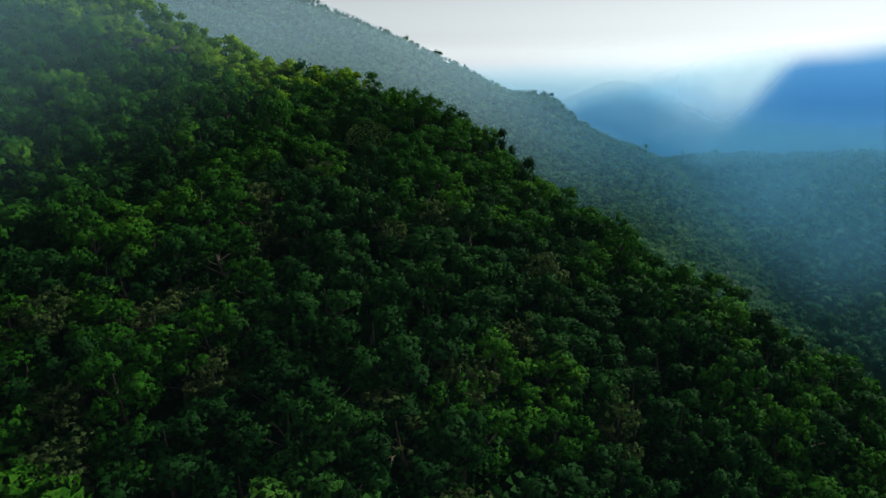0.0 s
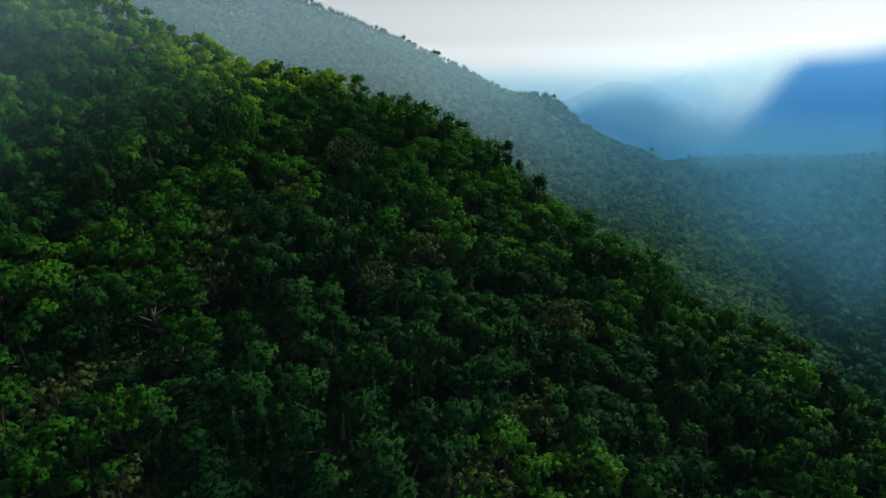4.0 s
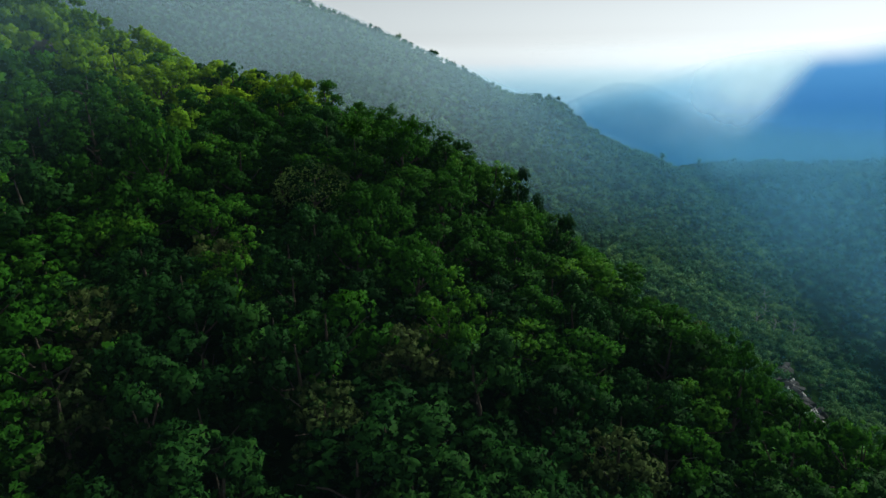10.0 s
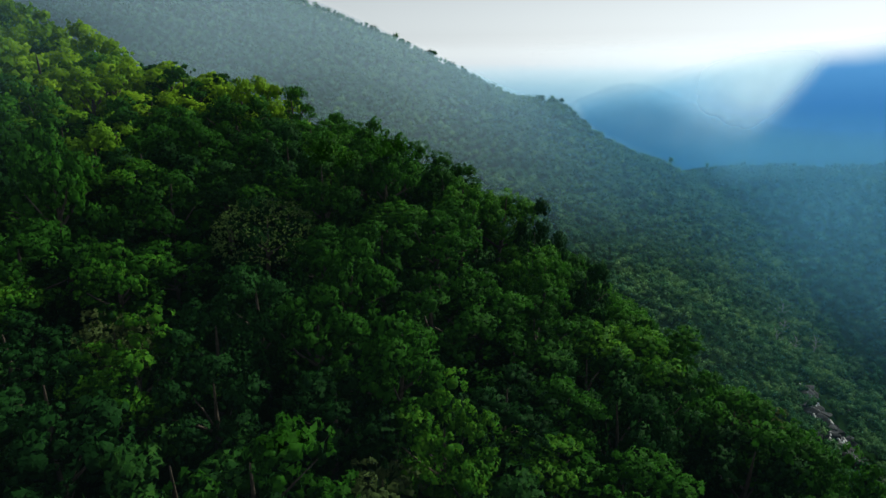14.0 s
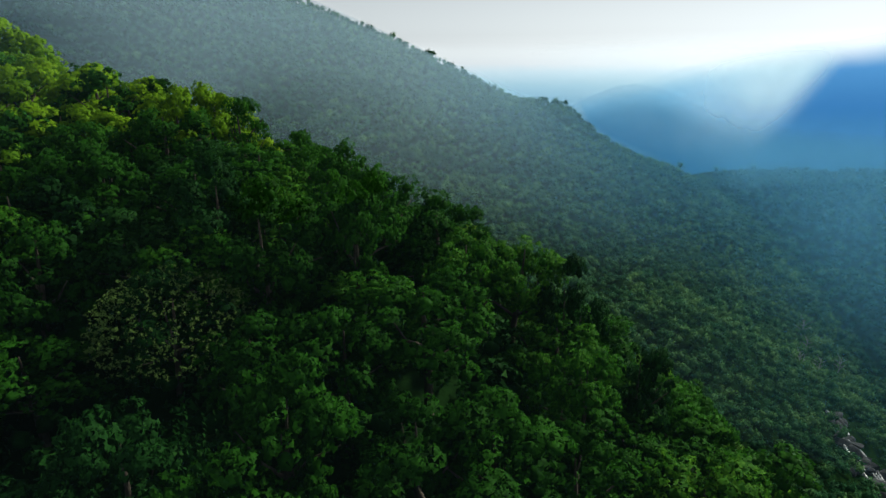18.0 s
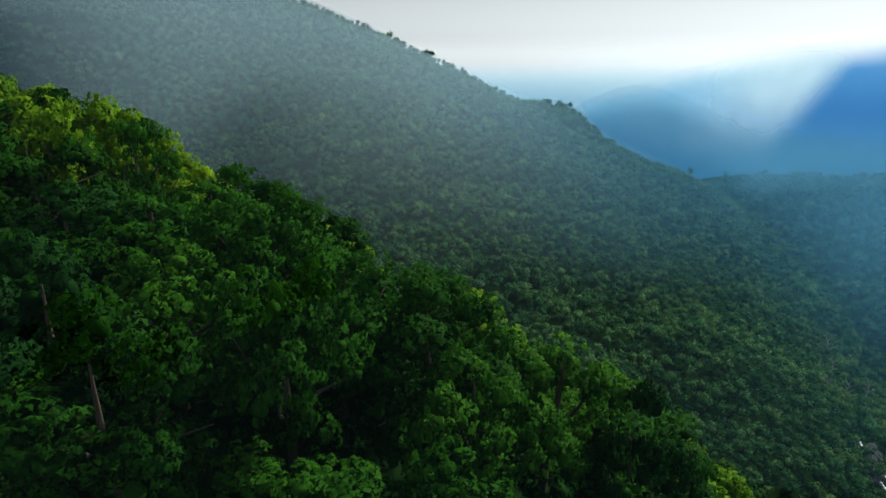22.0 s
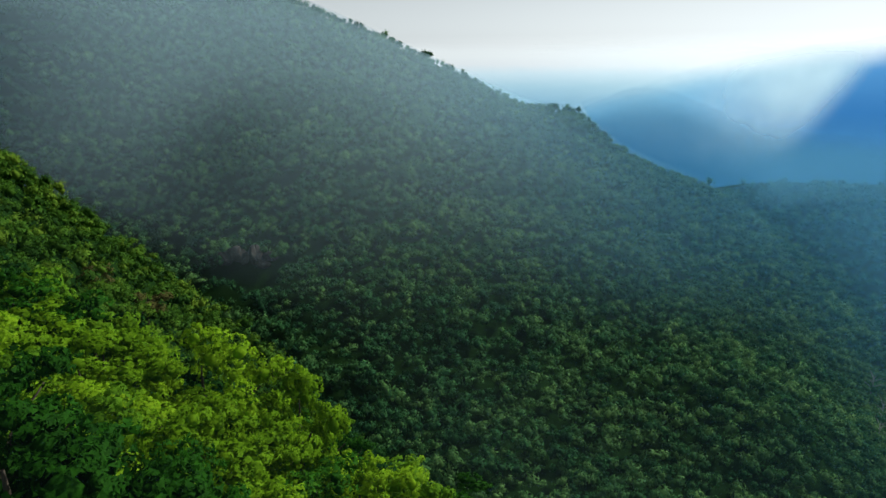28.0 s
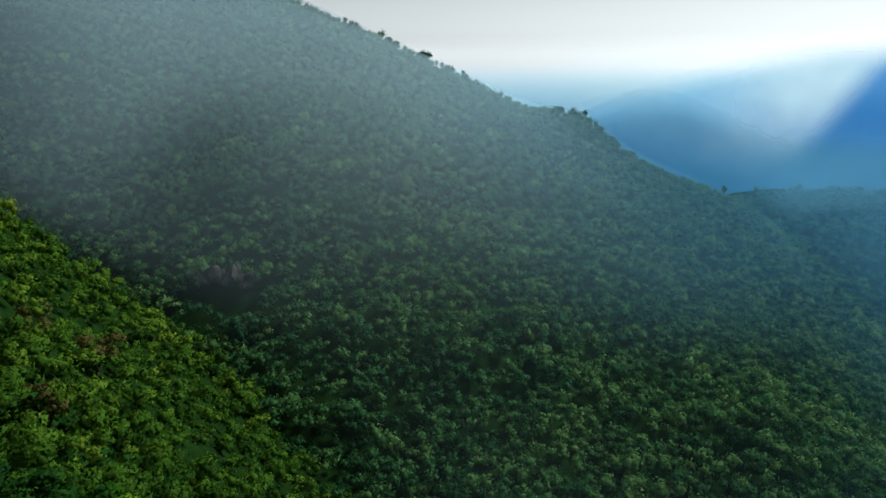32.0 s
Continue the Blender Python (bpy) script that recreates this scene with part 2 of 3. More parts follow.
def leaf_blades(rng, centres, normals, size, tilt=0.38, slim=0.66):
    """Small pointed leaf sprays, each a blade roughly along the given surface."""
    n = len(centres)
    nn = normals + rng.normal(0, tilt, (n, 3))
    nn /= np.linalg.norm(nn, axis=1)[:, None]
    t = np.cross(nn, rng.normal(0, 1, (n, 3)))
    t /= np.linalg.norm(t, axis=1)[:, None]
    b = np.cross(nn, t)
    s = (size * rng.uniform(0.6, 1.4, n))[:, None]
    v = np.stack([centres - t * s * 0.5 - nn * s * 0.1, centres + t * s * 0.38 - b * s * 0.5 * slim, centres + t * s * 0.38 + b * s * 0.5 * slim], 1)
    return v.reshape(-1, 3), np.arange(3 * n).reshape(n, 3)


def lobes_to_mesh(rng, lobes, tufts, blades, leaf, core=0.7):
    """Crown pieces: each lobe (centre, radii) is an uneven heart under tufts of leaf sprays on its upper and outer sides.
    Gives vertices, triangles and normals that follow the clumps."""
    V, T, N, base = [], [], [], 0
    heart_v, heart_f = HEART_FINE if tufts > 6 or core > 0.7 else HEART_PLAIN
    for c, r, *clump in lobes:
        V.append(c + heart_v * r * core * (1 + rng.normal(0, 0.16, (len(heart_v), 1))))
        N.append(heart_v)
        T.append(heart_f + base)
        base += len(heart_v)
        if tufts:
            d = spread(rng, tufts)
            d[:, 2] = np.where(d[:, 2] < -0.3, -d[:, 2], d[:, 2])
            hub = np.repeat(c + d * r * rng.uniform(0.68, 0.92, (tufts, 1)), blades, axis=0)
            d = np.repeat(d, blades, axis=0)
            e = rng.normal(0, 0.8, d.shape) + d
            e /= np.linalg.norm(e, axis=1)[:, None]
            at = hub + e * r.mean() * 0.30 * rng.uniform(0.8, 1.1, (len(e), 1))
        else:
            e = spread(rng, blades)
            e[:, 2] = np.where(e[:, 2] < -0.45, -e[:, 2], e[:, 2])
            at = c + e * r * rng.uniform(0.72, 1.1, (blades, 1))
            d = e
        lv, lq = leaf_blades(rng, at, e, leaf)
        n = 0.6 * d + 0.35 * e + rng.normal(0, 0.10, d.shape) + (0.5 * clump[0] if clump else 0)
        V.append(lv)
        T.append(lq + base)
        N.append(np.repeat(n / np.linalg.norm(n, axis=1)[:, None], 3, axis=0))
        base += len(lv)
    return np.concatenate(V), np.concatenate(T), np.concatenate(N)


def crown_lobes(rng, radius, height, count, lobe, kind):
    """Where the lobes of a crown sit: centre z is 0 at the crown's middle."""
    out = []
    if kind == "layered":
        for k in range(count):
            tier = rng.integers(0, 4)
            rr = radius * (1.0 - 0.13 * tier) * math.sqrt(rng.uniform(0.02, 1))
            a = rng.uniform(0, 6.283)
            z = height * (-0.5 + 0.3 * tier) + rng.normal(0, 0.3) - 0.12 * rr
            s = lobe * rng.uniform(0.8, 1.35)
            out.append((np.array([rr * math.cos(a), rr * math.sin(a), z]), np.array([s * 1.1, s * 1.1, s * 0.4])))
        return out
    heads = max(3, round(count / 5))
    stretch = 1 + rng.normal(0, 0.12, 3)
    for d in spread(rng, heads + 1)[:heads]:
        reach = rng.uniform(0.45, 0.92)
        hub = np.array([d[0] * radius * reach, d[1] * radius * reach, (d[2] * 0.5 + 0.02) * height * rng.uniform(0.55, 1.05)]) * stretch
        size = radius * rng.uniform(0.18, 0.33)
        for e in spread(rng, max(2, round(count / heads))):
            up = e[2] if e[2] > -0.4 else -e[2]
            s = lobe * rng.uniform(0.5, 1.3)
            out.append((hub + np.array([e[0], e[1], up]) * size * rng.uniform(0.6, 1.1), np.array([s, s, s * rng.uniform(0.7, 1.1)]), np.array([e[0], e[1], up])))
    return out


def tube(points, radii, sides=6):
    """A tapered tube along points."""
    V, Q = [], []
    for k, (p, r) in enumerate(zip(points, radii)):
        ahead = np.array(points[min(k + 1, len(points) - 1)]) - np.array(points[max(k - 1, 0)])
        ahead = ahead / (np.linalg.norm(ahead) + 1e-9)
        side = np.cross(ahead, (0.3, 1, 0.1))
        side /= np.linalg.norm(side)
        up = np.cross(side, ahead)
        for j in range(sides):
            a = 6.28318 * j / sides
            V.append(np.array(p) + r * (math.cos(a) * side + math.sin(a) * up))
    for k in range(len(points) - 1):
        for j in range(sides):
            Q.append((k * sides + j, k * sides + (j + 1) % sides, (k + 1) * sides + (j + 1) % sides, (k + 1) * sides + j))
    return np.array(V), np.array(Q)


def trunk_mesh(rng, name, height, crown_mid, radius, limbs=5):
    V, Q, base = [], [], 0
    bend = rng.normal(0, 0.25, 2)
    runs = [([(0, 0, -0.8), (bend[0] * 0.3, bend[1] * 0.3, height * 0.3), (bend[0], bend[1], crown_mid), (bend[0] * 1.3, bend[1] * 1.3, height * 0.85)], (0.22, 0.17, 0.12, 0.03))]
    for k in range(limbs):
        a = 6.283 * k / limbs + rng.uniform(-0.4, 0.4)
        z0 = crown_mid * rng.uniform(0.55, 0.95)
        tip = np.array([math.cos(a), math.sin(a), 0]) * radius * rng.uniform(0.55, 0.85)
        f = z0 / crown_mid
        runs.append(([(bend[0] * f, bend[1] * f, z0), (bend[0] * f + tip[0] * 0.5, bend[1] * f + tip[1] * 0.5, z0 + 0.7), (tip[0], tip[1], z0 + rng.uniform(1.0, 2.0))], (0.09, 0.06, 0.02)))
    for pts, rad in runs:
        v, q = tube(pts, rad)
        V.append(v)
        Q.append(q + base)
        base += len(v)
    return mesh_np(name, np.concatenate(V), np.concatenate(Q), smooth=True)


TOP = 7.0  # height of the model trees, ground to crown top, before scaling
KINDS = {
    # kind: crown material, crown radius, crown height, label, category
    "broad": (LEAF, 3.2, 5.4, "broad-crowned tree with fresh green clumped leaves on the forest slope", "tree"),
    "bright": (LEAF_SUNLIT, 3.1, 5.2, "round-headed tree on the ridge, yellow-green leaves brightened as in sun", "tree"),
    "gold": (LEAF_SUNLIT_GOLD, 3.1, 5.1, "round-headed tree on the upper ridge, golden-green leaves brightened as in sun", "tree"),
    "vine": (LEAF_VINE, 2.9, 5.2, "tree smothered in dark green creepers hanging down its sides", "tree"),
    "dark": (LEAF_DARK, 2.9, 5.5, "dense dark green round-crowned tree on the forest slope", "tree"),
    "layered": (LEAF_DRY, 3.2, 3.2, "flat-topped tree with dull olive foliage in open layers", "tree"),
    "tiered": (LEAF, 2.8, 5.4, "tall tree with green foliage spread in open tiers", "tree"),
    "rusty": (LEAF_RUSTY, 3.2, 4.6, "round tree with rusty brown and cream flower heads", "tree"),
    "pale": (LEAF_DARK, 3.2, 5.2, "round tree covered in pale yellow-green flower tufts", "tree"),
}


NAMES = {"gold": "golden_green_tree", "bright": "yellow_green_tree", "broad": "broadleaf_tree", "vine": "creeper_covered_tree", "dark": "dark_leaved_tree", "layered": "flat_topped_tree", "pale": "flowering_tree", "tiered": "tiered_tree", "rusty": "rusty_flowering_tree"}
# lobes, lobe radius, tufts a lobe, leaf sprays a tuft, spray length: at hand, near, further off
DETAIL = ((60, 0.62, 12, 14, 0.18), (54, 0.66, 10, 12, 0.23), (36, 0.80, 7, 11, 0.33))


def model_tree(kind, seed, level):
    """One tree with trunk and crown, its base at the origin; level 0 for trees that the camera passes at hand, 2 further off."""
    rng = np.random.default_rng(seed)
    mat, radius, height, label, category = KINDS[kind]
    tree = tagged(new(NAMES[kind]), label, category, group=NAMES[kind] + "s of the forest")
    mid = TOP - height * 0.5 - 0.4
    fine = level < 2
    n, lobe, tufts, blades, leaf = DETAIL[level]
    tiers = kind in ("layered", "tiered")
    if tiers:
        n, lobe = round(n * 0.85), lobe * 0.95
    lobes = crown_lobes(rng, radius, height * 0.9, n, lobe, "layered" if tiers else "round")
    V, T, N = lobes_to_mesh(rng, lobes, tufts, blades, leaf, 0.3 if tiers else 0.42)
    V = V + (0, 0, mid)
    part("trunk", trunk_mesh(rng, "trunk", TOP, mid, radius), BARK, tree)
    part("crown", mesh_np("crown", V, tris=T, normals=N), mat, tree)
    if kind == "vine":
        cs, ns = [], []
        for k in range(80 if fine else 26):
            a, rr = rng.uniform(0, 6.283), radius * rng.uniform(0.75, 1.12)
            z, x, y = mid + rng.uniform(0.0, height * 0.45), rr * math.cos(a), rr * math.sin(a)
            for j in range(rng.integers(9, 20) if fine else rng.integers(6, 11)):
                z -= rng.uniform(0.15, 0.3) * (1 if fine else 1.7)
                x, y = x + rng.normal(0, 0.05), y + rng.normal(0, 0.05)
                cs.append((x, y, max(z, 0.1)))
                ns.append((math.cos(a), math.sin(a), 0.5))
        lv, lq = leaf_blades(rng, np.array(cs), np.array(ns), 0.2 if fine else 0.4, 0.45)
        part("creeper", mesh_np("creeper", lv, tris=lq), LEAF_VINE, tree, "hanging green creeper strands")
    if kind == "pale":
        d = spread(rng, 1900)
        d = d[d[:, 2] > -0.2]
        at = d * (radius * 1.12, radius * 1.12, height * 0.58) * rng.uniform(0.85, 1.08, (len(d), 1)) + (0, 0, mid)
        at = np.repeat(at, 6, axis=0) + rng.normal(0, 0.045, (len(d) * 6, 3))
        lv, lq = leaf_blades(rng, at, np.tile((0, 0, 0.3), (len(at), 1)) + rng.normal(0, 1, (len(at), 3)), 0.12, 0.3)
        part("blossom", mesh_np("blossom", lv, tris=lq), LEAF_PALE, tree, "pale yellow-green flower tufts")
    return tree


# ---- ground: one sheet to the horizon ----
def axis(fine_low, fine_high, step, reach):
    mid = np.arange(fine_low, fine_high + step, step)
    out = np.geomspace(step, reach, 26)
    return np.concatenate([(fine_low - out)[::-1], mid, fine_high + out])


gx, gy = axis(-170, 330, 3.5, 4200), axis(-30, 520, 3.5, 4200)
GX, GY = np.meshgrid(gx, gy)
nx, ny = len(gx), len(gy)
idx = np.arange(nx * ny).reshape(ny, nx)
sheet = mesh_np("ground", np.stack([GX.ravel(), GY.ravel(), ground_at(GX, GY).ravel()], 1),
                np.stack([idx[:-1, :-1], idx[:-1, 1:], idx[1:, 1:], idx[1:, :-1]], -1).reshape(-1, 4), smooth=True)
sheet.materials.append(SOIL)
tagged(new("ground", sheet), "dark leaf-littered forest floor on steep hillsides", "ground", kind="structure")


# ---- far hills in the haze ----
def far_ridge(name, crest, y, depth, low, mat, label):
    """The near flank of a far ridge, its crest running through (x, z) knots."""
    kx, kz = zip(*crest)
    xs = np.linspace(kx[0], kx[-1], 160)
    zs = np.interp(xs, kx, kz) + 2.5 * wobble(xs, xs * 0.3, 28, 3) + 1.0 * wobble(xs, xs, 7, 5)
    rows, crest_at = [], []
    for f, g in ((-1.0, 0.0), (-0.75, 0.16), (-0.5, 0.4), (-0.25, 0.72), (-0.1, 0.92), (0.0, 1.0)):
        rows.append(np.stack([xs, y + f * depth + 8 * wobble(xs, xs * 0 + f * 60, 40, 6), low + (zs - low) * g], 1))
        crest_at.append(np.full(len(xs), g))
    V = np.concatenate(rows)
    n = len(xs)
    id2 = np.arange(len(rows) * n).reshape(len(rows), n)
    me = mesh_np(name, V, np.stack([id2[:-1, :-1], id2[:-1, 1:], id2[1:, 1:], id2[1:, :-1]], -1).reshape(-1, 4), smooth=True)
    me.attributes.new("crest", "FLOAT", "POINT").data.foreach_set("value", np.concatenate(crest_at).astype(np.float32))
    me.materials.append(mat)
    return tagged(new(name, me), label, "hill", kind="structure")


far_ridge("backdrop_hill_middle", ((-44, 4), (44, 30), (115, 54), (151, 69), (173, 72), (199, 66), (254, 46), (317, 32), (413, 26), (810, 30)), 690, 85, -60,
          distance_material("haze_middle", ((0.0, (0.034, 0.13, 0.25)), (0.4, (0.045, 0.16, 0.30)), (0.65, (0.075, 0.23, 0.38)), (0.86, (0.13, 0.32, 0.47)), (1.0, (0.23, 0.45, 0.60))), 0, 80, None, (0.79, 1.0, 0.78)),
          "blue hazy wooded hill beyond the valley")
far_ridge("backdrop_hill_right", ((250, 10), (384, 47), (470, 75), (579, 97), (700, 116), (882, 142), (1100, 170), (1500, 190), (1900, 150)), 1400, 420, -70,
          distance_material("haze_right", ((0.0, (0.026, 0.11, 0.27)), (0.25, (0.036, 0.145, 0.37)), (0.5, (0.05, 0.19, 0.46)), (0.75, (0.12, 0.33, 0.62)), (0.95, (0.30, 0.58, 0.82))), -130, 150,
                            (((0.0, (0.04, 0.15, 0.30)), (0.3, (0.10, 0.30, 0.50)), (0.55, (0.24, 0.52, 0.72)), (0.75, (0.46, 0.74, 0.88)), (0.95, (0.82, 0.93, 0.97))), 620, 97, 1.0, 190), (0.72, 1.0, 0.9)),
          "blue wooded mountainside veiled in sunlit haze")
# top painted as bright as the sky, for the glowing haze at the horizon
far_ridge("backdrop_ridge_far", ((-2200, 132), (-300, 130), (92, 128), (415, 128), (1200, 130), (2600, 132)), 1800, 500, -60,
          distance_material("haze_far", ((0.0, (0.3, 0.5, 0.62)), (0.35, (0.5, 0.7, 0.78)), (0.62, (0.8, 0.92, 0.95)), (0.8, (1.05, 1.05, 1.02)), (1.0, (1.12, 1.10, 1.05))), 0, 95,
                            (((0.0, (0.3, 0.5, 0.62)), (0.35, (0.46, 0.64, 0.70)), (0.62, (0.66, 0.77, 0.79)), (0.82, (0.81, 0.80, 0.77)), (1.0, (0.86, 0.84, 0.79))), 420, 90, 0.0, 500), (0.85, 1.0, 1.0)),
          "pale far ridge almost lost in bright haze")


# ---- sheets standing in for the misty haze along the hillsides ----
def mist_blanket(x0, x1, y0, y1, height, amount, tint, label):
    """A sheet of mist standing in for haze, a little above the treetops, as thick as amount(x, y, z) says."""
    X, Y = np.meshgrid(np.arange(x0, x1, 6.0), np.arange(y0, y1, 6.0))
    Z = height(X, Y)
    i2, held_at = np.arange(X.size).reshape(X.shape), amount(X, Y, Z).ravel()
    quads = np.stack([i2[:-1, :-1], i2[:-1, 1:], i2[1:, 1:], i2[1:, :-1]], -1).reshape(-1, 4)
    quads = quads[held_at[quads].max(1) > 0.001]
    me = mesh_np("mist_blanket", np.stack([X.ravel(), Y.ravel(), Z.ravel()], 1), quads, smooth=True)
    me.attributes.new("mist_amount", "FLOAT", "POINT").data.foreach_set("value", held_at.astype(np.float32))
    mat, nodes, links = material("mist")
    held = nodes.new("ShaderNodeAttribute")
    held.attribute_name = "mist_amount"
    tc, sep = nodes.new("ShaderNodeTexCoord"), nodes.new("ShaderNodeSeparateXYZ")
    links.new(tc.outputs["Object"], sep.inputs[0])
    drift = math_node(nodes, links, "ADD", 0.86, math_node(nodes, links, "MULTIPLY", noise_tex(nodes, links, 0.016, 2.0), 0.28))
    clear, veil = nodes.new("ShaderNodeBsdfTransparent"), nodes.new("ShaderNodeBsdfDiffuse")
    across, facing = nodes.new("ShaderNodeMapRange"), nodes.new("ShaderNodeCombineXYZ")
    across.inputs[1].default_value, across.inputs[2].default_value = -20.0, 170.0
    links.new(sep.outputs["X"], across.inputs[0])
    # haze colour painted bluer towards the right
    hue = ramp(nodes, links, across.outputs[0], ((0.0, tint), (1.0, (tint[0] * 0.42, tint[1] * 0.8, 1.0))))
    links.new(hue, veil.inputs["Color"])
    # one fixed normal, so the whole sheet is lit alike
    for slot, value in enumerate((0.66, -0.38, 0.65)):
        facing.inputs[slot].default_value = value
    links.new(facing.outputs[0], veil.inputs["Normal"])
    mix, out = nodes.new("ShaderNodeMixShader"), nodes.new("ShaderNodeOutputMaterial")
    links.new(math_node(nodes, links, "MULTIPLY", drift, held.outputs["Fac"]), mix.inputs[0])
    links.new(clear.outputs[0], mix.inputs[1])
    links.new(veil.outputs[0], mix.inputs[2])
    links.new(mix.outputs[0], out.inputs[0])
    me.materials.append(mat)
    return tagged(new("mist_blanket", me), label, "mist", kind="stuff")


def mist_rim(x):
    return 455 - 15 * ease(x, 30, 60) - 35 * ease(x, 85, 120)


def over_hill(x, y):
    rim = mist_rim(x)
    return hill_slope(x, y) + np.minimum(9.0, 1.0 + 0.13 * np.maximum(0, rim - y)) - 1.4 * np.maximum(0, y - rim)


def over_spur(x, y):
    return softmin(54.6 - 0.212 * x + 0.295 * y, 165.4 - 0.582 * x - 0.642 * y, 8) + 6.0


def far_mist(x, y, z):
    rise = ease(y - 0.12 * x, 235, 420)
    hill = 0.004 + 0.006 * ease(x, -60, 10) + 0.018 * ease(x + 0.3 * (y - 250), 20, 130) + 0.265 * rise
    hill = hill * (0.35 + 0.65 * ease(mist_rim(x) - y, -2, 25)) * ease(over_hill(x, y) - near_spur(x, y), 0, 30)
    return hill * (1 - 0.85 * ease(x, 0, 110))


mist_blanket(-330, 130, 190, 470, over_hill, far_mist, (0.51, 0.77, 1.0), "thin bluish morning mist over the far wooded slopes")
# the small constant lifts the blacks over the whole face as haze would
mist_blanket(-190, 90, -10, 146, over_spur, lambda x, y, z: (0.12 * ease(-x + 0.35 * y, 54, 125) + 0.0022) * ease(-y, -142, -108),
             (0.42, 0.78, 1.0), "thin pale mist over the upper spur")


def valley_mist(y, x0, x1, top, depth, thick, tint, label):
    """An upright sheet of mist standing in for haze across the valley, its shade painted as a dark tint, thinning out
    towards the slopes that it touches and at its top.
    """
    X, Z = np.meshgrid(np.arange(x0, x1, 6.0), np.arange(-60, 132, 6.0))
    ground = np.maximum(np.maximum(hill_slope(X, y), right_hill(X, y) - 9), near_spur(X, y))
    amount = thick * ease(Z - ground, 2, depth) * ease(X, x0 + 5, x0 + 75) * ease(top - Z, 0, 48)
    i2 = np.arange(X.size).reshape(X.shape)
    quads = np.stack([i2[:-1, :-1], i2[:-1, 1:], i2[1:, 1:], i2[1:, :-1]], -1).reshape(-1, 4)
    quads = quads[amount.ravel()[quads].max(1) > 0.002]
    me = mesh_np("mist_bank", np.stack([X.ravel(), y + 0 * X.ravel(), Z.ravel()], 1), quads, smooth=True)
    me.attributes.new("mist_amount", "FLOAT", "POINT").data.foreach_set("value", amount.ravel().astype(np.float32))
    mat, nodes, links = material("valley_mist")
    held = nodes.new("ShaderNodeAttribute")
    held.attribute_name = "mist_amount"
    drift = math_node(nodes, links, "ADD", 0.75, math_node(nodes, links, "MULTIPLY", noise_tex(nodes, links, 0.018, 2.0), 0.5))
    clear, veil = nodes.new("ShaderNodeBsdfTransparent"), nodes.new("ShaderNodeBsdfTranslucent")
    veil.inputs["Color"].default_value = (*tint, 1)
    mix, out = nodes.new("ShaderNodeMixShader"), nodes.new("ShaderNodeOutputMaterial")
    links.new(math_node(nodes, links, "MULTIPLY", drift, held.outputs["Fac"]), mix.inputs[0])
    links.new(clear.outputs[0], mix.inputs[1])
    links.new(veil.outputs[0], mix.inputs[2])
    links.new(mix.outputs[0], out.inputs[0])
    me.materials.append(mat)
    return tagged(new("mist_bank", me), label, "mist", kind="stuff")


# dark blue tints paint the haze as lying in shade
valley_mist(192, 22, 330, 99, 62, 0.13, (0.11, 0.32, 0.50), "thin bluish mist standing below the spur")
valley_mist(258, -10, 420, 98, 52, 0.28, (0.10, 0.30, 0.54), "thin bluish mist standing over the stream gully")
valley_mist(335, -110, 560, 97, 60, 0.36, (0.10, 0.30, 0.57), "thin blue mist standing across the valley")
valley_mist(432, 70, 640, 74, 36, 0.50, (0.15, 0.39, 0.66), "blue mist tinted dark as in shade, standing beyond the hill's shoulder")


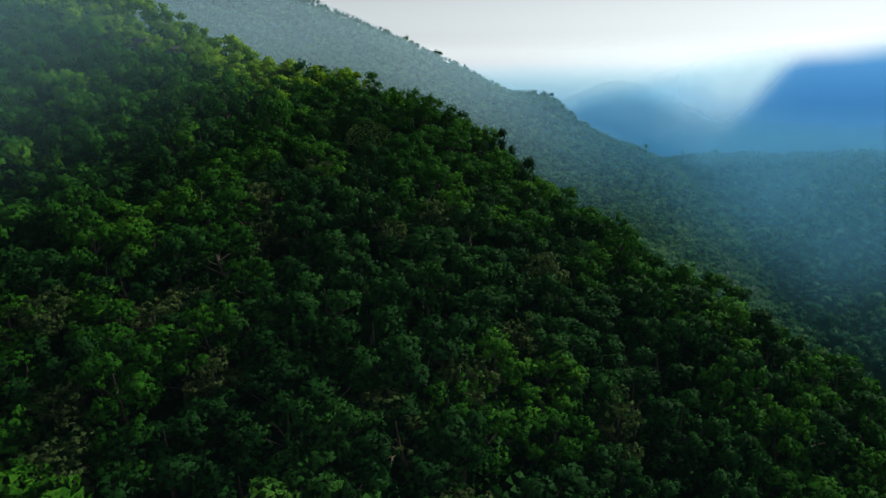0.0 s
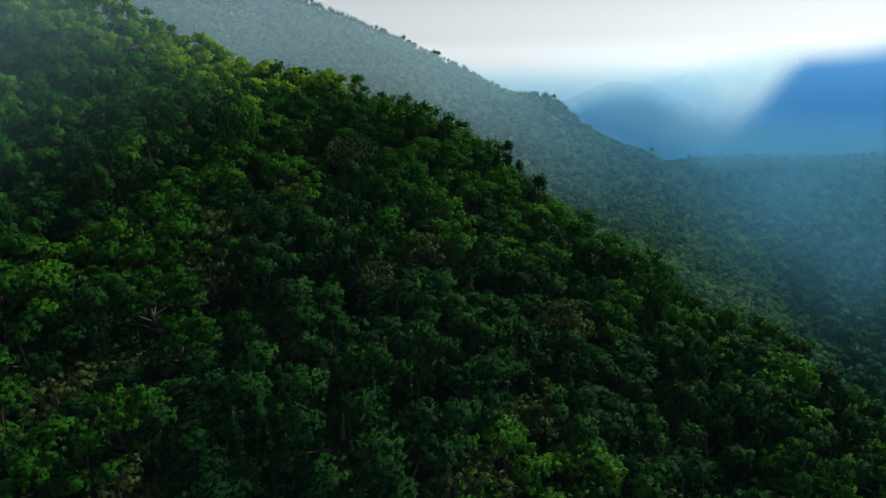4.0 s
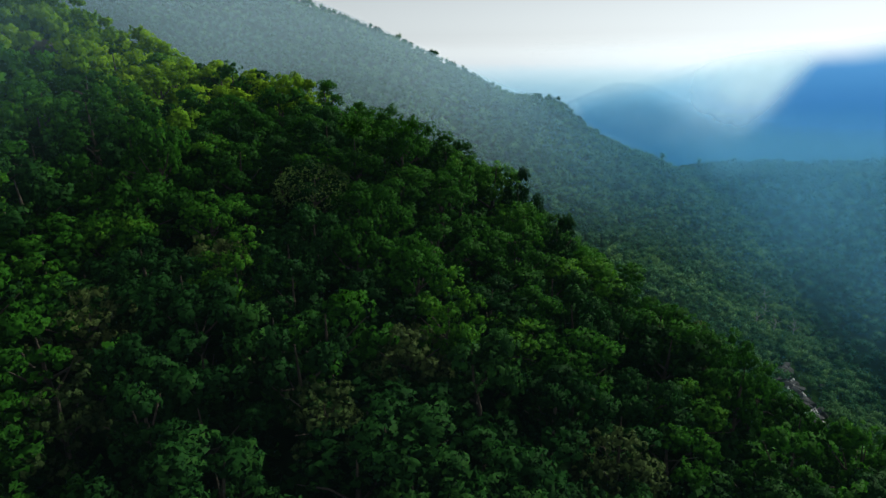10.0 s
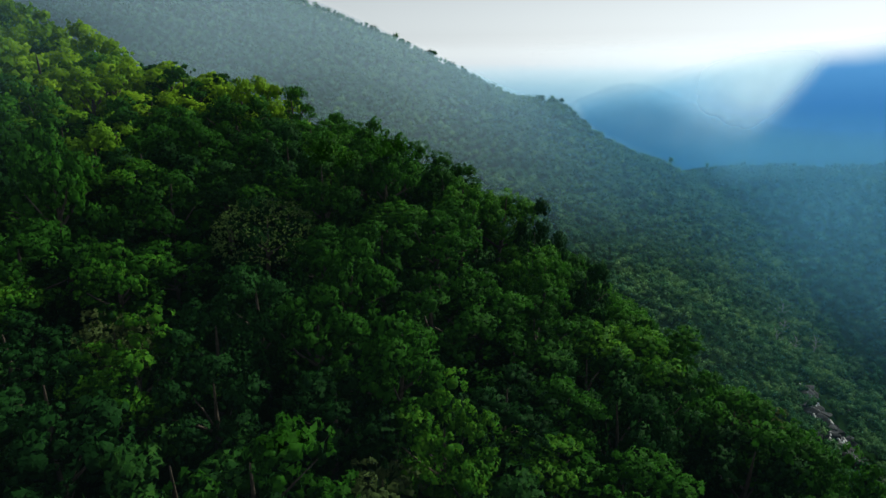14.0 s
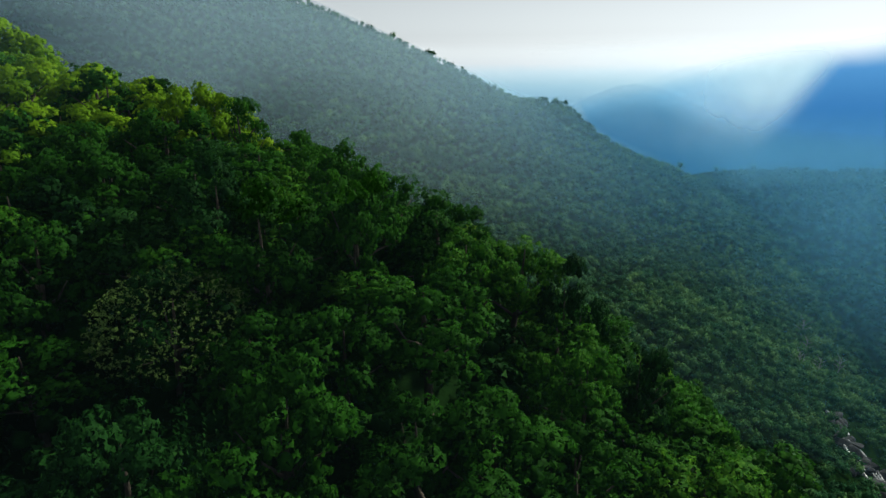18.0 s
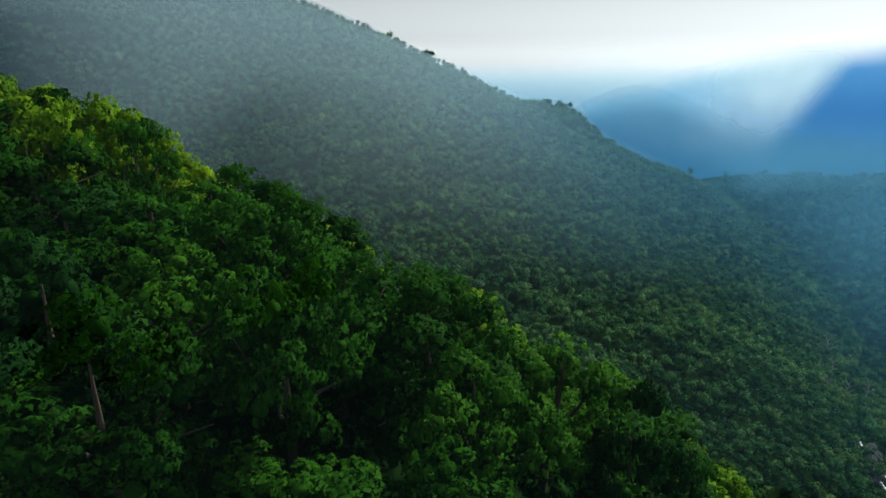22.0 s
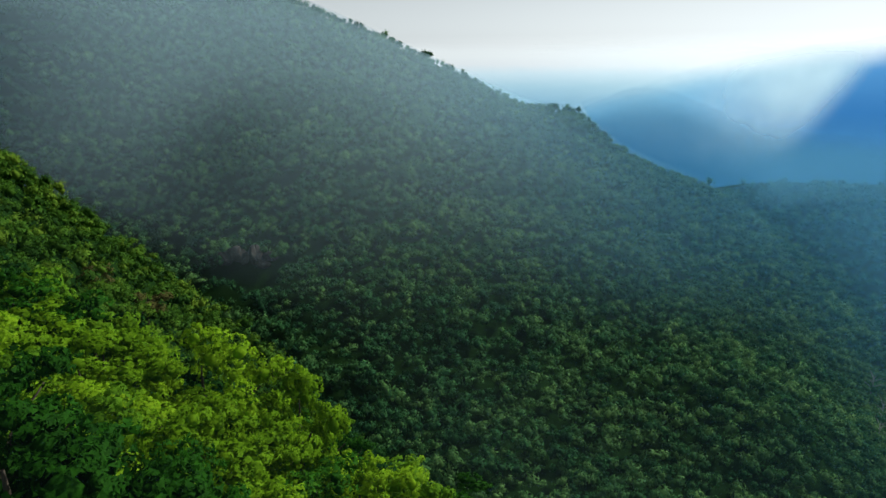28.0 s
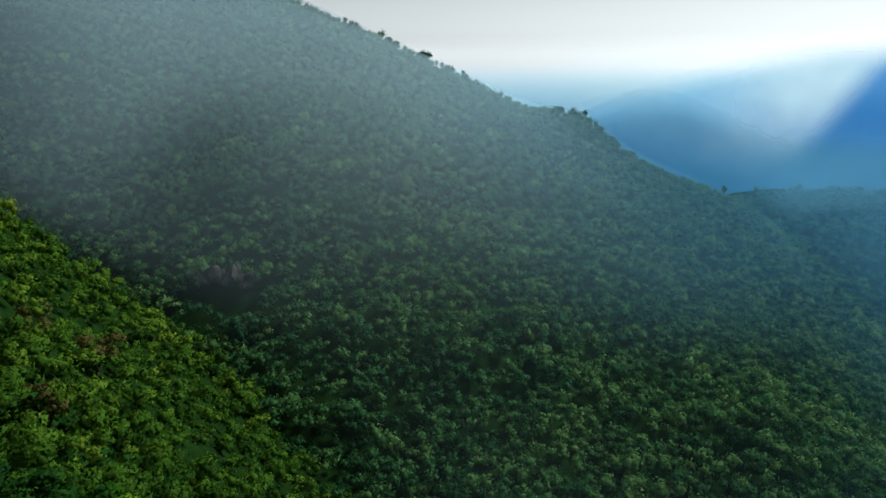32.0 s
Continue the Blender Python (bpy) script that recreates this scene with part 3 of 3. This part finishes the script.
def light_shaft():
    """A sheet of sunlit mist hanging in the valley; the slanting edge of the mountain's shadow is painted into its
    opacity.
    """
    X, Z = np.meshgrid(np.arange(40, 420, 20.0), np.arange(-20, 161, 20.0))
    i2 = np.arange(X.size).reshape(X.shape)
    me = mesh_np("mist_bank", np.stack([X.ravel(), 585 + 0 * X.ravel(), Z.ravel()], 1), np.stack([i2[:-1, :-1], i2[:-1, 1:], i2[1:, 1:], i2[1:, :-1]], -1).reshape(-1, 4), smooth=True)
    mat, nodes, links = material("sunlit_mist")
    tc, sep = nodes.new("ShaderNodeTexCoord"), nodes.new("ShaderNodeSeparateXYZ")
    links.new(tc.outputs["Object"], sep.inputs[0])
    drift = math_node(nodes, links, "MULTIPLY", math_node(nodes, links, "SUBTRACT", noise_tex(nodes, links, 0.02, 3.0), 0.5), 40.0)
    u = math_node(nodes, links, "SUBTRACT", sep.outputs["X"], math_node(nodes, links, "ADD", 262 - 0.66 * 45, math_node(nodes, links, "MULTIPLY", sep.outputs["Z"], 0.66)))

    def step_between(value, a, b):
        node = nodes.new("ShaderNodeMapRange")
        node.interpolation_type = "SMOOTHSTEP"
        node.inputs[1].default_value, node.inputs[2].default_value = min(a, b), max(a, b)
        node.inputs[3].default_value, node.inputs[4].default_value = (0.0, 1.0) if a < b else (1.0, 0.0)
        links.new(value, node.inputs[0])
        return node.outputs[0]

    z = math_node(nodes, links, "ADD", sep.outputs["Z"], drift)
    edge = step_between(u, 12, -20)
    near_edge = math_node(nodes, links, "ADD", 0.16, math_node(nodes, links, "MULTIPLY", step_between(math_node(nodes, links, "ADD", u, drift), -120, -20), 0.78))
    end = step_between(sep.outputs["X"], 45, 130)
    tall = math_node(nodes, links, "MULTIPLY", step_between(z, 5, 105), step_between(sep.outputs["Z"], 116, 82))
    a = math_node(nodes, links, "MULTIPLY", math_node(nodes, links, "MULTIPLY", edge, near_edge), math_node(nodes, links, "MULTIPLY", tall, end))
    along, rays = nodes.new("ShaderNodeCombineXYZ"), nodes.new("ShaderNodeTexNoise")  # faint slanting rays, painted into the opacity
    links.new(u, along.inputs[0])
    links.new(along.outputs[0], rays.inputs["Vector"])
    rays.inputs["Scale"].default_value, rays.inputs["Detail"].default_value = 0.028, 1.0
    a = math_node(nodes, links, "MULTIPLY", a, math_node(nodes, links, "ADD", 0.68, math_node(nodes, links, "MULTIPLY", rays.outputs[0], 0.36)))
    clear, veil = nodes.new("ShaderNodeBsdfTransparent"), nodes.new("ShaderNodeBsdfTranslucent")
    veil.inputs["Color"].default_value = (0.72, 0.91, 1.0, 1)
    mix, out = nodes.new("ShaderNodeMixShader"), nodes.new("ShaderNodeOutputMaterial")
    links.new(a, mix.inputs[0])
    links.new(clear.outputs[0], mix.inputs[1])
    links.new(veil.outputs[0], mix.inputs[2])
    links.new(mix.outputs[0], out.inputs[0])
    me.materials.append(mat)
    return tagged(new("mist_bank", me), "sunlit bluish-white mist hanging in the valley", "mist", kind="stuff")


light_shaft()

# ---- the forest on the near spur ----
models = {}
for kind in KINDS:
    for level in (0, 1, 2):
        models[kind, level] = [model_tree(kind, 11 * k + len(kind) * 5 + 100 * level, level) for k in range({"gold": 2, "bright": 3, "broad": 4, "vine": 2, "dark": 2, "layered": 2, "pale": 1, "tiered": 1, "rusty": 2}[kind])]
used = set()


def plant(kind, x, y, top, size, rng):
    """Stand a tree so that its crown top reaches the height top; its trunk foot is on the ground."""
    level = 0 if -20 < x < 9 and 98 < y < 150 and y - 0.4 * x > 96 else 1 if -30 < x < 24 and 80 < y < 152 else 2
    model = models[kind, level][rng.integers(0, len(models[kind, level]))]
    g = float(ground_at(x, y))
    sz = max(0.45, (top - g) / TOP)
    m = Matrix.LocRotScale((x, y, g), Euler((rng.normal(0, 0.04), rng.normal(0, 0.04), rng.uniform(0, 6.283))), None)
    if model.name not in used:
        used.add(model.name)
        model.matrix_basis = m
        tree = model
    else:
        tree = copy_thing(model, m)
    tree.scale = (size, size, sz)
    return tree


rng = np.random.default_rng(5)
# trees that stand out: x, y, height of the crown top, breadth
LANDMARKS = {
    "pale": ((-13.8, 99.0, 89.6, 1.05),),
    "broad": ((-1.2, 100.5, 89.8, 1.3), (-9.5, 101.8, 92.9, 1.1), (-27.6, 97.2, 94.6, 1.1), (-5.6, 105.5, 94.3, 0.9), (-0.4, 81.5, 83.8, 1.1), (-21.8, 62.5, 79.4, 1.0),
              (-27.5, 46.0, 77.0, 1.2), (23.0, 85.0, 77.4, 1.0), (31.5, 81.5, 72.6, 1.05), (40.5, 75.0, 67.8, 1.1), (28.8, 61.5, 69.0, 1.1),
              (-6.7, 92.0, 88.6, 1.0), (-0.6, 108.8, 91.4, 1.25), (4.0, 111.0, 88.8, 1.2), (-5.0, 97.4, 88.6, 1.0), (-8.6, 96.8, 88.4, 1.0)),
    "gold": ((-14.2, 143.2, 84.4, 1.3), (-20.0, 144.0, 85.6, 1.25), (-9.0, 143.6, 82.0, 1.1)),
    "tiered": ((-15.2, 117.8, 97.7, 0.72), (-12.6, 120.4, 94.8, 0.62)),
    "rusty": ((-53.0, 212.0, 60.4, 1.15), (-44.0, 188.0, 66.8, 1.0), (-57.5, 206.0, 67.2, 0.9)),
    "dark": ((7.4, 108.2, 87.1, 0.8), (10.9, 104.5, 84.0, 0.8)),
    "layered": ((-25.5, 78.5, 84.0, 1.1), (11.0, 75.0, 77.0, 1.0), (15.6, 53.5, 69.2, 0.9)),
}
taken = []
for kind, rows in LANDMARKS.items():
    for x, y, top, size in rows:
        plant(kind, x, y, top, size, rng)
        taken.append((x, y))
        if kind == "pale":
            taken += [(x + 2.0, y - 4.0), (x - 1.5, y - 4.5), (x, y - 7.0)]


def scatter(x0, x1, y0, y1, step, inside, rng, gap=2.9):
    """Uneven planting points on a jittered grid, clear of those already taken."""
    out = []
    for j, y in enumerate(np.arange(y0, y1, step * 0.87)):
        for x in np.arange(x0 + (j % 2) * step * 0.5, x1, step):
            px, py = x + rng.normal(0, step * 0.2), y + rng.normal(0, step * 0.2)
            if inside(px, py) and all((px - a) ** 2 + (py - b) ** 2 > gap * gap for a, b in taken):
                out.append((px, py))
    return out


def on_spur(x, y):
    return near_spur(x, y) > far_hill(x, y) + 2 and abs(x) < 28 + 0.62 * y and y > 24 - 0.1 * abs(x) and y < 165 - 0.55 * max(x, 0) and not (y > 128 and x > 12)


spots = scatter(-110, 75, 14, 165, 4.95, on_spur, rng)
spots = [p for p in spots if ((p[0] + 59) / 6) ** 2 + ((p[1] - 127) / 4.5) ** 2 > 1]
joined = [p for p in spots if p[0] < -46 or p[0] > 46 or p[1] < 36]
for x, y in spots:
    if (x, y) in joined:
        continue
    u = rng.uniform() + 0.16 * float(wobble(x, y, 14, 9))
    # sunlit parts of the spur get leaf colours brightened for the sun
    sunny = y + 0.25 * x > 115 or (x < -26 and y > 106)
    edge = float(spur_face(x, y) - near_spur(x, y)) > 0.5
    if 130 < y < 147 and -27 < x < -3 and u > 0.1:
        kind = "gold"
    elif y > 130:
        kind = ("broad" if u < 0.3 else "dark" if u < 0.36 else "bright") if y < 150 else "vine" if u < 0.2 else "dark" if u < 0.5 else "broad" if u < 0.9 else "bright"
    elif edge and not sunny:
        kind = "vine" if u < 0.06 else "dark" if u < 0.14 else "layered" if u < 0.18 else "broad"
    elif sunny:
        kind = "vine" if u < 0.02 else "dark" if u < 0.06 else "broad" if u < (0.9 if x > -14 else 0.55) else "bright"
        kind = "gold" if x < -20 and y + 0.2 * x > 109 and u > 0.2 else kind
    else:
        # shaded middle: mostly dark-leaved kinds, so the shade is in their colour
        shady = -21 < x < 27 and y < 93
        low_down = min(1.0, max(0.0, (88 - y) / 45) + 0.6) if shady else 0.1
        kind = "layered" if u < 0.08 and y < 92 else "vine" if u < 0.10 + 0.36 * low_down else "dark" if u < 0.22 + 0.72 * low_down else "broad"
    size = rng.uniform(0.92, 1.42) * (0.95 if kind == "layered" else 1.0)
    plant(kind, x, y, float(canopy(x, y)) + float(np.clip(rng.normal(0.0, 1.2), -2.5, 1.1)) - (0.8 if kind == "layered" else 0), size, rng)
for key, group in models.items():
    for model in group:
        if model.name not in used:
            for o in (*model.children_recursive, model):
                bpy.data.objects.remove(o)


# ---- joined woods on the slopes that stay far off ----
def far_crown(seed, count, lobe, tufts, blades, leaf, core=0.62):
    r = np.random.default_rng(seed)
    lobes = crown_lobes(r, 2.6, 3.6, count, lobe, "round")
    return lobes_to_mesh(r, lobes, tufts, blades, leaf, core)


def woods(name, points, protos, mat, label, seed, size=(0.75, 1.35), uneven=1.2):
    """One joined mesh of many crowns standing on their slope."""
    r = np.random.default_rng(seed)
    V, T, N, tints, base = [], [], [], [], 0
    for x, y in points:
        v, t, nor = protos[r.integers(0, len(protos))]
        s, a = size[0] + (size[1] - size[0]) * r.uniform() ** 2.2, r.uniform(0, 6.283)
        c, n = math.cos(a), math.sin(a)
        w = np.stack([(v[:, 0] * c - v[:, 1] * n) * s, (v[:, 0] * n + v[:, 1] * c) * s, v[:, 2] * s * r.uniform(0.85, 1.25)], 1)
        w += (x, y, float(canopy(x, y)) - 2.4 + float(np.clip(r.normal(0, uneven), -2.4, 1.6)))
        N.append(np.stack([nor[:, 0] * c - nor[:, 1] * n, nor[:, 0] * n + nor[:, 1] * c, nor[:, 2]], 1))
        tints.append(np.full(len(w), r.normal(0, 0.24) + 0.22 * float(wobble(x, y, 17, seed))))
        V.append(w)
        T.append(t + base)
        base += len(w)
    me = mesh_np(name, np.concatenate(V), tris=np.concatenate(T), normals=np.concatenate(N))
    me.attributes.new("tree_tint", "FLOAT", "POINT").data.foreach_set("value", np.concatenate(tints).astype(np.float32))
    me.materials.append(mat)
    return tagged(new(name, me), label, "forest", kind="stuff")


mid_protos = [far_crown(s, 16, 1.0, 5, 7, 0.58, 0.42) for s in range(21, 27)]
side_protos = [far_crown(s, 15, 1.05, 7, 9, 0.40, 0.40) for s in range(61, 67)]
far_protos = [far_crown(s, 7, 1.15, 0, 19, 0.50, 0.62) for s in range(31, 39)]
crest_protos = [far_crown(s, 5, 1.4, 0, 15, 0.75, 0.68) for s in range(51, 58)]


upper = [p for p in joined if p[0] < -40 and p[1] > 119 - 0.1 * p[0] * (p[0] < -70)]
low_face = [p for p in joined if abs(p[0]) < 24]
# woods low on the face take a dark leaf colour in place of shade
woods("forest_low_face", low_face, mid_protos, LEAF_VINE, "creeper-hung forest low on the spur, coloured dark as in shade", 17, (0.95, 1.45))
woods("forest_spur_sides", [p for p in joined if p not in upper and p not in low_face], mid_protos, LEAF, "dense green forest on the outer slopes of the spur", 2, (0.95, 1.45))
# the crest's sunlit brightness sits in this leaf colour
woods("forest_upper_spur", upper, mid_protos, LEAF_SUNLIT_GOLD, "sunlit yellow-green forest along the upper spur", 12, (0.9, 1.35))


def on_left_face(x, y):
    return near_spur(x, y) > far_hill(x, y) - 1 and not on_spur(x, y) and y > 130 and x < 40 and x > -20 - 0.52 * y


left_all = scatter(-170, 40, 130, 300, 4.3, on_left_face, rng, 0.0)
left_face, left_far = [p for p in left_all if p[1] < 195], [p for p in left_all if p[1] >= 195]
# the gully side's sunlit tone is part of its leaf colour
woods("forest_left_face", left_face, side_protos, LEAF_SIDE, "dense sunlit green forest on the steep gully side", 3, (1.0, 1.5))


def stream_line(y):
    return 109.0 + 4.5 * (y - 201) / 36


def in_clearing(x, y):
    return ((x + 58) / 9.5) ** 2 + ((y - 276.5) / 7.5) ** 2 < 1 or (abs(x - stream_line(y)) < 6.5 and 196 < y < 240)


def on_far_hill(x, y):
    return not in_clearing(x, y) and far_hill(x, y) > near_spur(x, y) - 1 and far_hill(x, y) > right_hill(x, y) - 2 and abs(x - 20) < 60 + 0.46 * y and y < (462 if x < 50 else 452)


taken = []
hill_near = scatter(-260, 330, 190, 330, 3.9, on_far_hill, rng, 0.0)
hill_far = scatter(-320, 330, 330, 476, 5.0, on_far_hill, rng, 0.0)
woods("forest_far_hill", hill_near, far_protos, LEAF_FAR, "dense dark green forest covering the hillside across the gully", 4, (0.92, 1.65))
woods("forest_gully_side", left_far, far_protos, LEAF_SIDE, "sunlit green forest on the far side of the spur", 8, (1.0, 1.5))
woods("forest_hill_crest", hill_far, crest_protos, LEAF_FAR, "hazy green forest climbing to the hill crest", 5, (0.92, 1.42), 0.55)


def on_right_hill(x, y):
    return not in_clearing(x, y) and right_hill(x, y) >= far_hill(x, y) - 2 and x < 40 + 0.75 * y and y < 480


hill_right = scatter(110, 420, 190, 510, 6.4, on_right_hill, rng, 0.0)
woods("forest_right_hill", hill_right, crest_protos, LEAF_FAR, "dark forest on the low hill beyond the stream", 6, (1.1, 1.6), 0.7)


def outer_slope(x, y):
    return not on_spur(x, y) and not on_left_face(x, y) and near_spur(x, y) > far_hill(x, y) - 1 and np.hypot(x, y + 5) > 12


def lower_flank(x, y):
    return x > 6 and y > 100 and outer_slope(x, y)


flank = scatter(6, 90, 100, 200, 4.4, lower_flank, rng, 0.0)
woods("forest_lower_flank", flank, far_protos, LEAF_SIDE, "dense green forest on the spur's lower flank", 16, (1.0, 1.5))
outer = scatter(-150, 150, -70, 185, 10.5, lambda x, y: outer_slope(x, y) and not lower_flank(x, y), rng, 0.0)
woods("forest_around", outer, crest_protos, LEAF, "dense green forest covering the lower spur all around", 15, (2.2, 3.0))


# ---- low growth between the trunks ----
shrub_protos, fine_shrubs = [], []
for s in range(41, 46):
    r = np.random.default_rng(s)
    lobes = [(r.normal(0, 0.9, 3) * (1, 1, 0.35), np.array([1.1, 1.1, 0.9]) * r.uniform(0.7, 1.2)) for k in range(2)]
    shrub_protos.append(lobes_to_mesh(r, lobes, 6, 7, 0.46, 0.4))
    fine_shrubs.append(lobes_to_mesh(r, lobes, 7, 9, 0.24, 0.3))
low = [(x, y) for x, y in scatter(-60, 44, 40, 168, 2.8, on_spur, rng, 0.0)]
low += scatter(-60, 20, 138, 192, 3.0, on_left_face, rng, 0.0)
V, T, N, base = [], [], [], 0
for x, y in low:
    at_hand = -28 < x < 22 and 84 < y < 152
    v, t, nor = (fine_shrubs if at_hand else shrub_protos)[rng.integers(0, 5)]
    v = v * rng.uniform(1.2, 1.9) + (x, y, float(ground_at(x, y)) + rng.uniform(0.5, 2.2))
    V.append(v), T.append(t + base), N.append(nor)
    base += len(v)
shrubs = mesh_np("undergrowth", np.concatenate(V), tris=np.concatenate(T), normals=np.concatenate(N))
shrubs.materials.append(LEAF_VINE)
tagged(new("undergrowth", shrubs), "tangled dark green undergrowth between the trees", "undergrowth", kind="stuff")


# ---- bare rock: the cliff in the gully, the stream bed, the slab on the upper spur ----
def rock_mesh(seed, size, mat, blocky=0.35):
    """A weathered block: a stretched ball cut by a few flat joints and roughened."""
    r = np.random.default_rng(seed)
    bm = bmesh.new()
    bmesh.ops.create_icosphere(bm, subdivisions=3, radius=1.0)
    v = np.array([p.co[:] for p in bm.verts])
    f = np.array([[p.index for p in q.verts] for q in bm.faces])
    bm.free()
    for k in range(7):
        n = r.normal(0, 1, 3)
        n /= np.linalg.norm(n)
        d = v @ n
        v -= np.outer(np.maximum(0, d - r.uniform(blocky, 0.8)) * 0.9, n)
    v = v * (1 + 0.05 * wobble(v[:, 0] * 10, v[:, 1] * 10 + v[:, 2] * 14, 1.3, seed))[:, None] * size
    me = mesh_np("rock", v, tris=f)
    me.materials.append(mat)
    return me


def rock(x, y, z, size, seed, turn, label, group, mat=ROCK):
    ob = new("rock", rock_mesh(seed, np.array(size), mat))
    ob.matrix_basis = pose(x, y, z, 0, 0, turn)
    return tagged(ob, label, "rock", group=group)


rk = np.random.default_rng(77)
for k in range(9):
    x = -65.5 + k * 1.75 + rk.normal(0, 0.4)
    y = 281.5 + rk.normal(0, 0.7)
    tall = rk.uniform(2.2, 3.6) * (1.0 if k < 7 else 0.6)
    rock(x, y, float(ground_at(x, y)) + tall * 0.8, (rk.uniform(1.6, 2.6), rk.uniform(1.2, 2.0), tall), 300 + k, rk.uniform(-30, 30), "grey-brown weathered cliff block on the wooded hillside", "cliff in the gully")
for k in range(48):
    t = k / 47
    y = 238 - 40 * t + rk.normal(0, 0.6)
    x = stream_line(y) + rk.normal(0, 3.4)
    s = rk.uniform(0.9, 2.8)
    rock(x, y, float(ground_at(x, y)) + s * 0.35, (s * 1.4, s * 1.1, s * 0.8), 330 + k, rk.uniform(0, 180), "smooth wet dark grey boulder in the steep stream bed", "stream boulders", ROCK_WET)
for k in range(4):
    x, y = -63 + 2.4 * k, 129 + rk.normal(0, 0.8)
    rock(x, y, float(ground_at(x, y)) + 1.6, (2.2, 1.5, 2.6), 360 + k, rk.uniform(-40, 40), "pale grey rock slab among the trees", "slabs on the upper spur")


def cascade(x0, y0, x1, y1, width, seed):
    """White water sliding over the stream bed, as a thin body with a rounded back."""
    r = np.random.default_rng(seed)
    n, V, Q = 18, [], []
    for k in range(n):
        t = k / (n - 1)
        x, y = x0 + (x1 - x0) * t + 0.6 * math.sin(7 * t + seed), y0 + (y1 - y0) * t
        z, w = float(ground_at(x, y)) + 1.5, width * (0.6 + 0.5 * r.uniform())
        for u, h in ((-1, -0.4), (-0.6, 0.1), (0, 0.2), (0.6, 0.1), (1, -0.4)):
            V.append((x + u * w, y, z + h))
        if k:
            for j in range(4):
                a = (k - 1) * 5 + j
                Q.append((a, a + 1, a + 6, a + 5))
    me = mesh_np("cascade", np.array(V), np.array(Q), smooth=True)
    me.materials.append(WATER)
    return tagged(new("cascade", me), "thin white cascade sliding over grey rock", "stream", group="cascades")


for off, top_y, low_y, wide, seed in ((-2.6, 238, 206, 0.55, 1), (0.4, 236, 202, 0.45, 2), (-1.2, 233, 214, 0.4, 3), (2.2, 232, 208, 0.4, 4), (1.2, 222, 200, 0.5, 5)):
    cascade(stream_line(top_y) + off, top_y, stream_line(low_y) + off * 1.4, low_y, wide, seed)


# ---- leafless pale trees above the stream ----
def bare_tree(x, y, tall, seed):
    r = np.random.default_rng(seed)
    tree = tagged(new("bare_tree"), "leafless pale grey tree standing above the forest", "tree", group="leafless trees")
    tree.matrix_basis = pose(x, y, float(ground_at(x, y)))
    bend = r.normal(0, 0.5, 2)
    v, q = tube([(0, 0, -0.6), (bend[0] * 0.4, bend[1] * 0.4, tall * 0.45), (bend[0], bend[1], tall)], (0.26, 0.18, 0.05))
    part("trunk", mesh_np("trunk", v, q, smooth=True), BARK_PALE, tree)
    for k in range(8):
        f = 0.45 + 0.06 * k
        a = 2.4 * k + r.uniform(-0.4, 0.4)
        o = np.array([bend[0] * f, bend[1] * f, tall * f])
        e = np.array([math.cos(a), math.sin(a), 0.75]) * tall * r.uniform(0.2, 0.34)
        v, q = tube([o, o + e * 0.5 + (0, 0, 0.2), o + e], (0.11, 0.07, 0.025), 5)
        part("branch", mesh_np("branch", v, q, smooth=True), BARK_PALE, tree)
    return tree


for k, (x, y) in enumerate(((121, 261), (113, 258), (122, 271), (133, 269), (128, 285))):
    bare_tree(x, y, 8.2 + 0.4 * k, 500 + k)
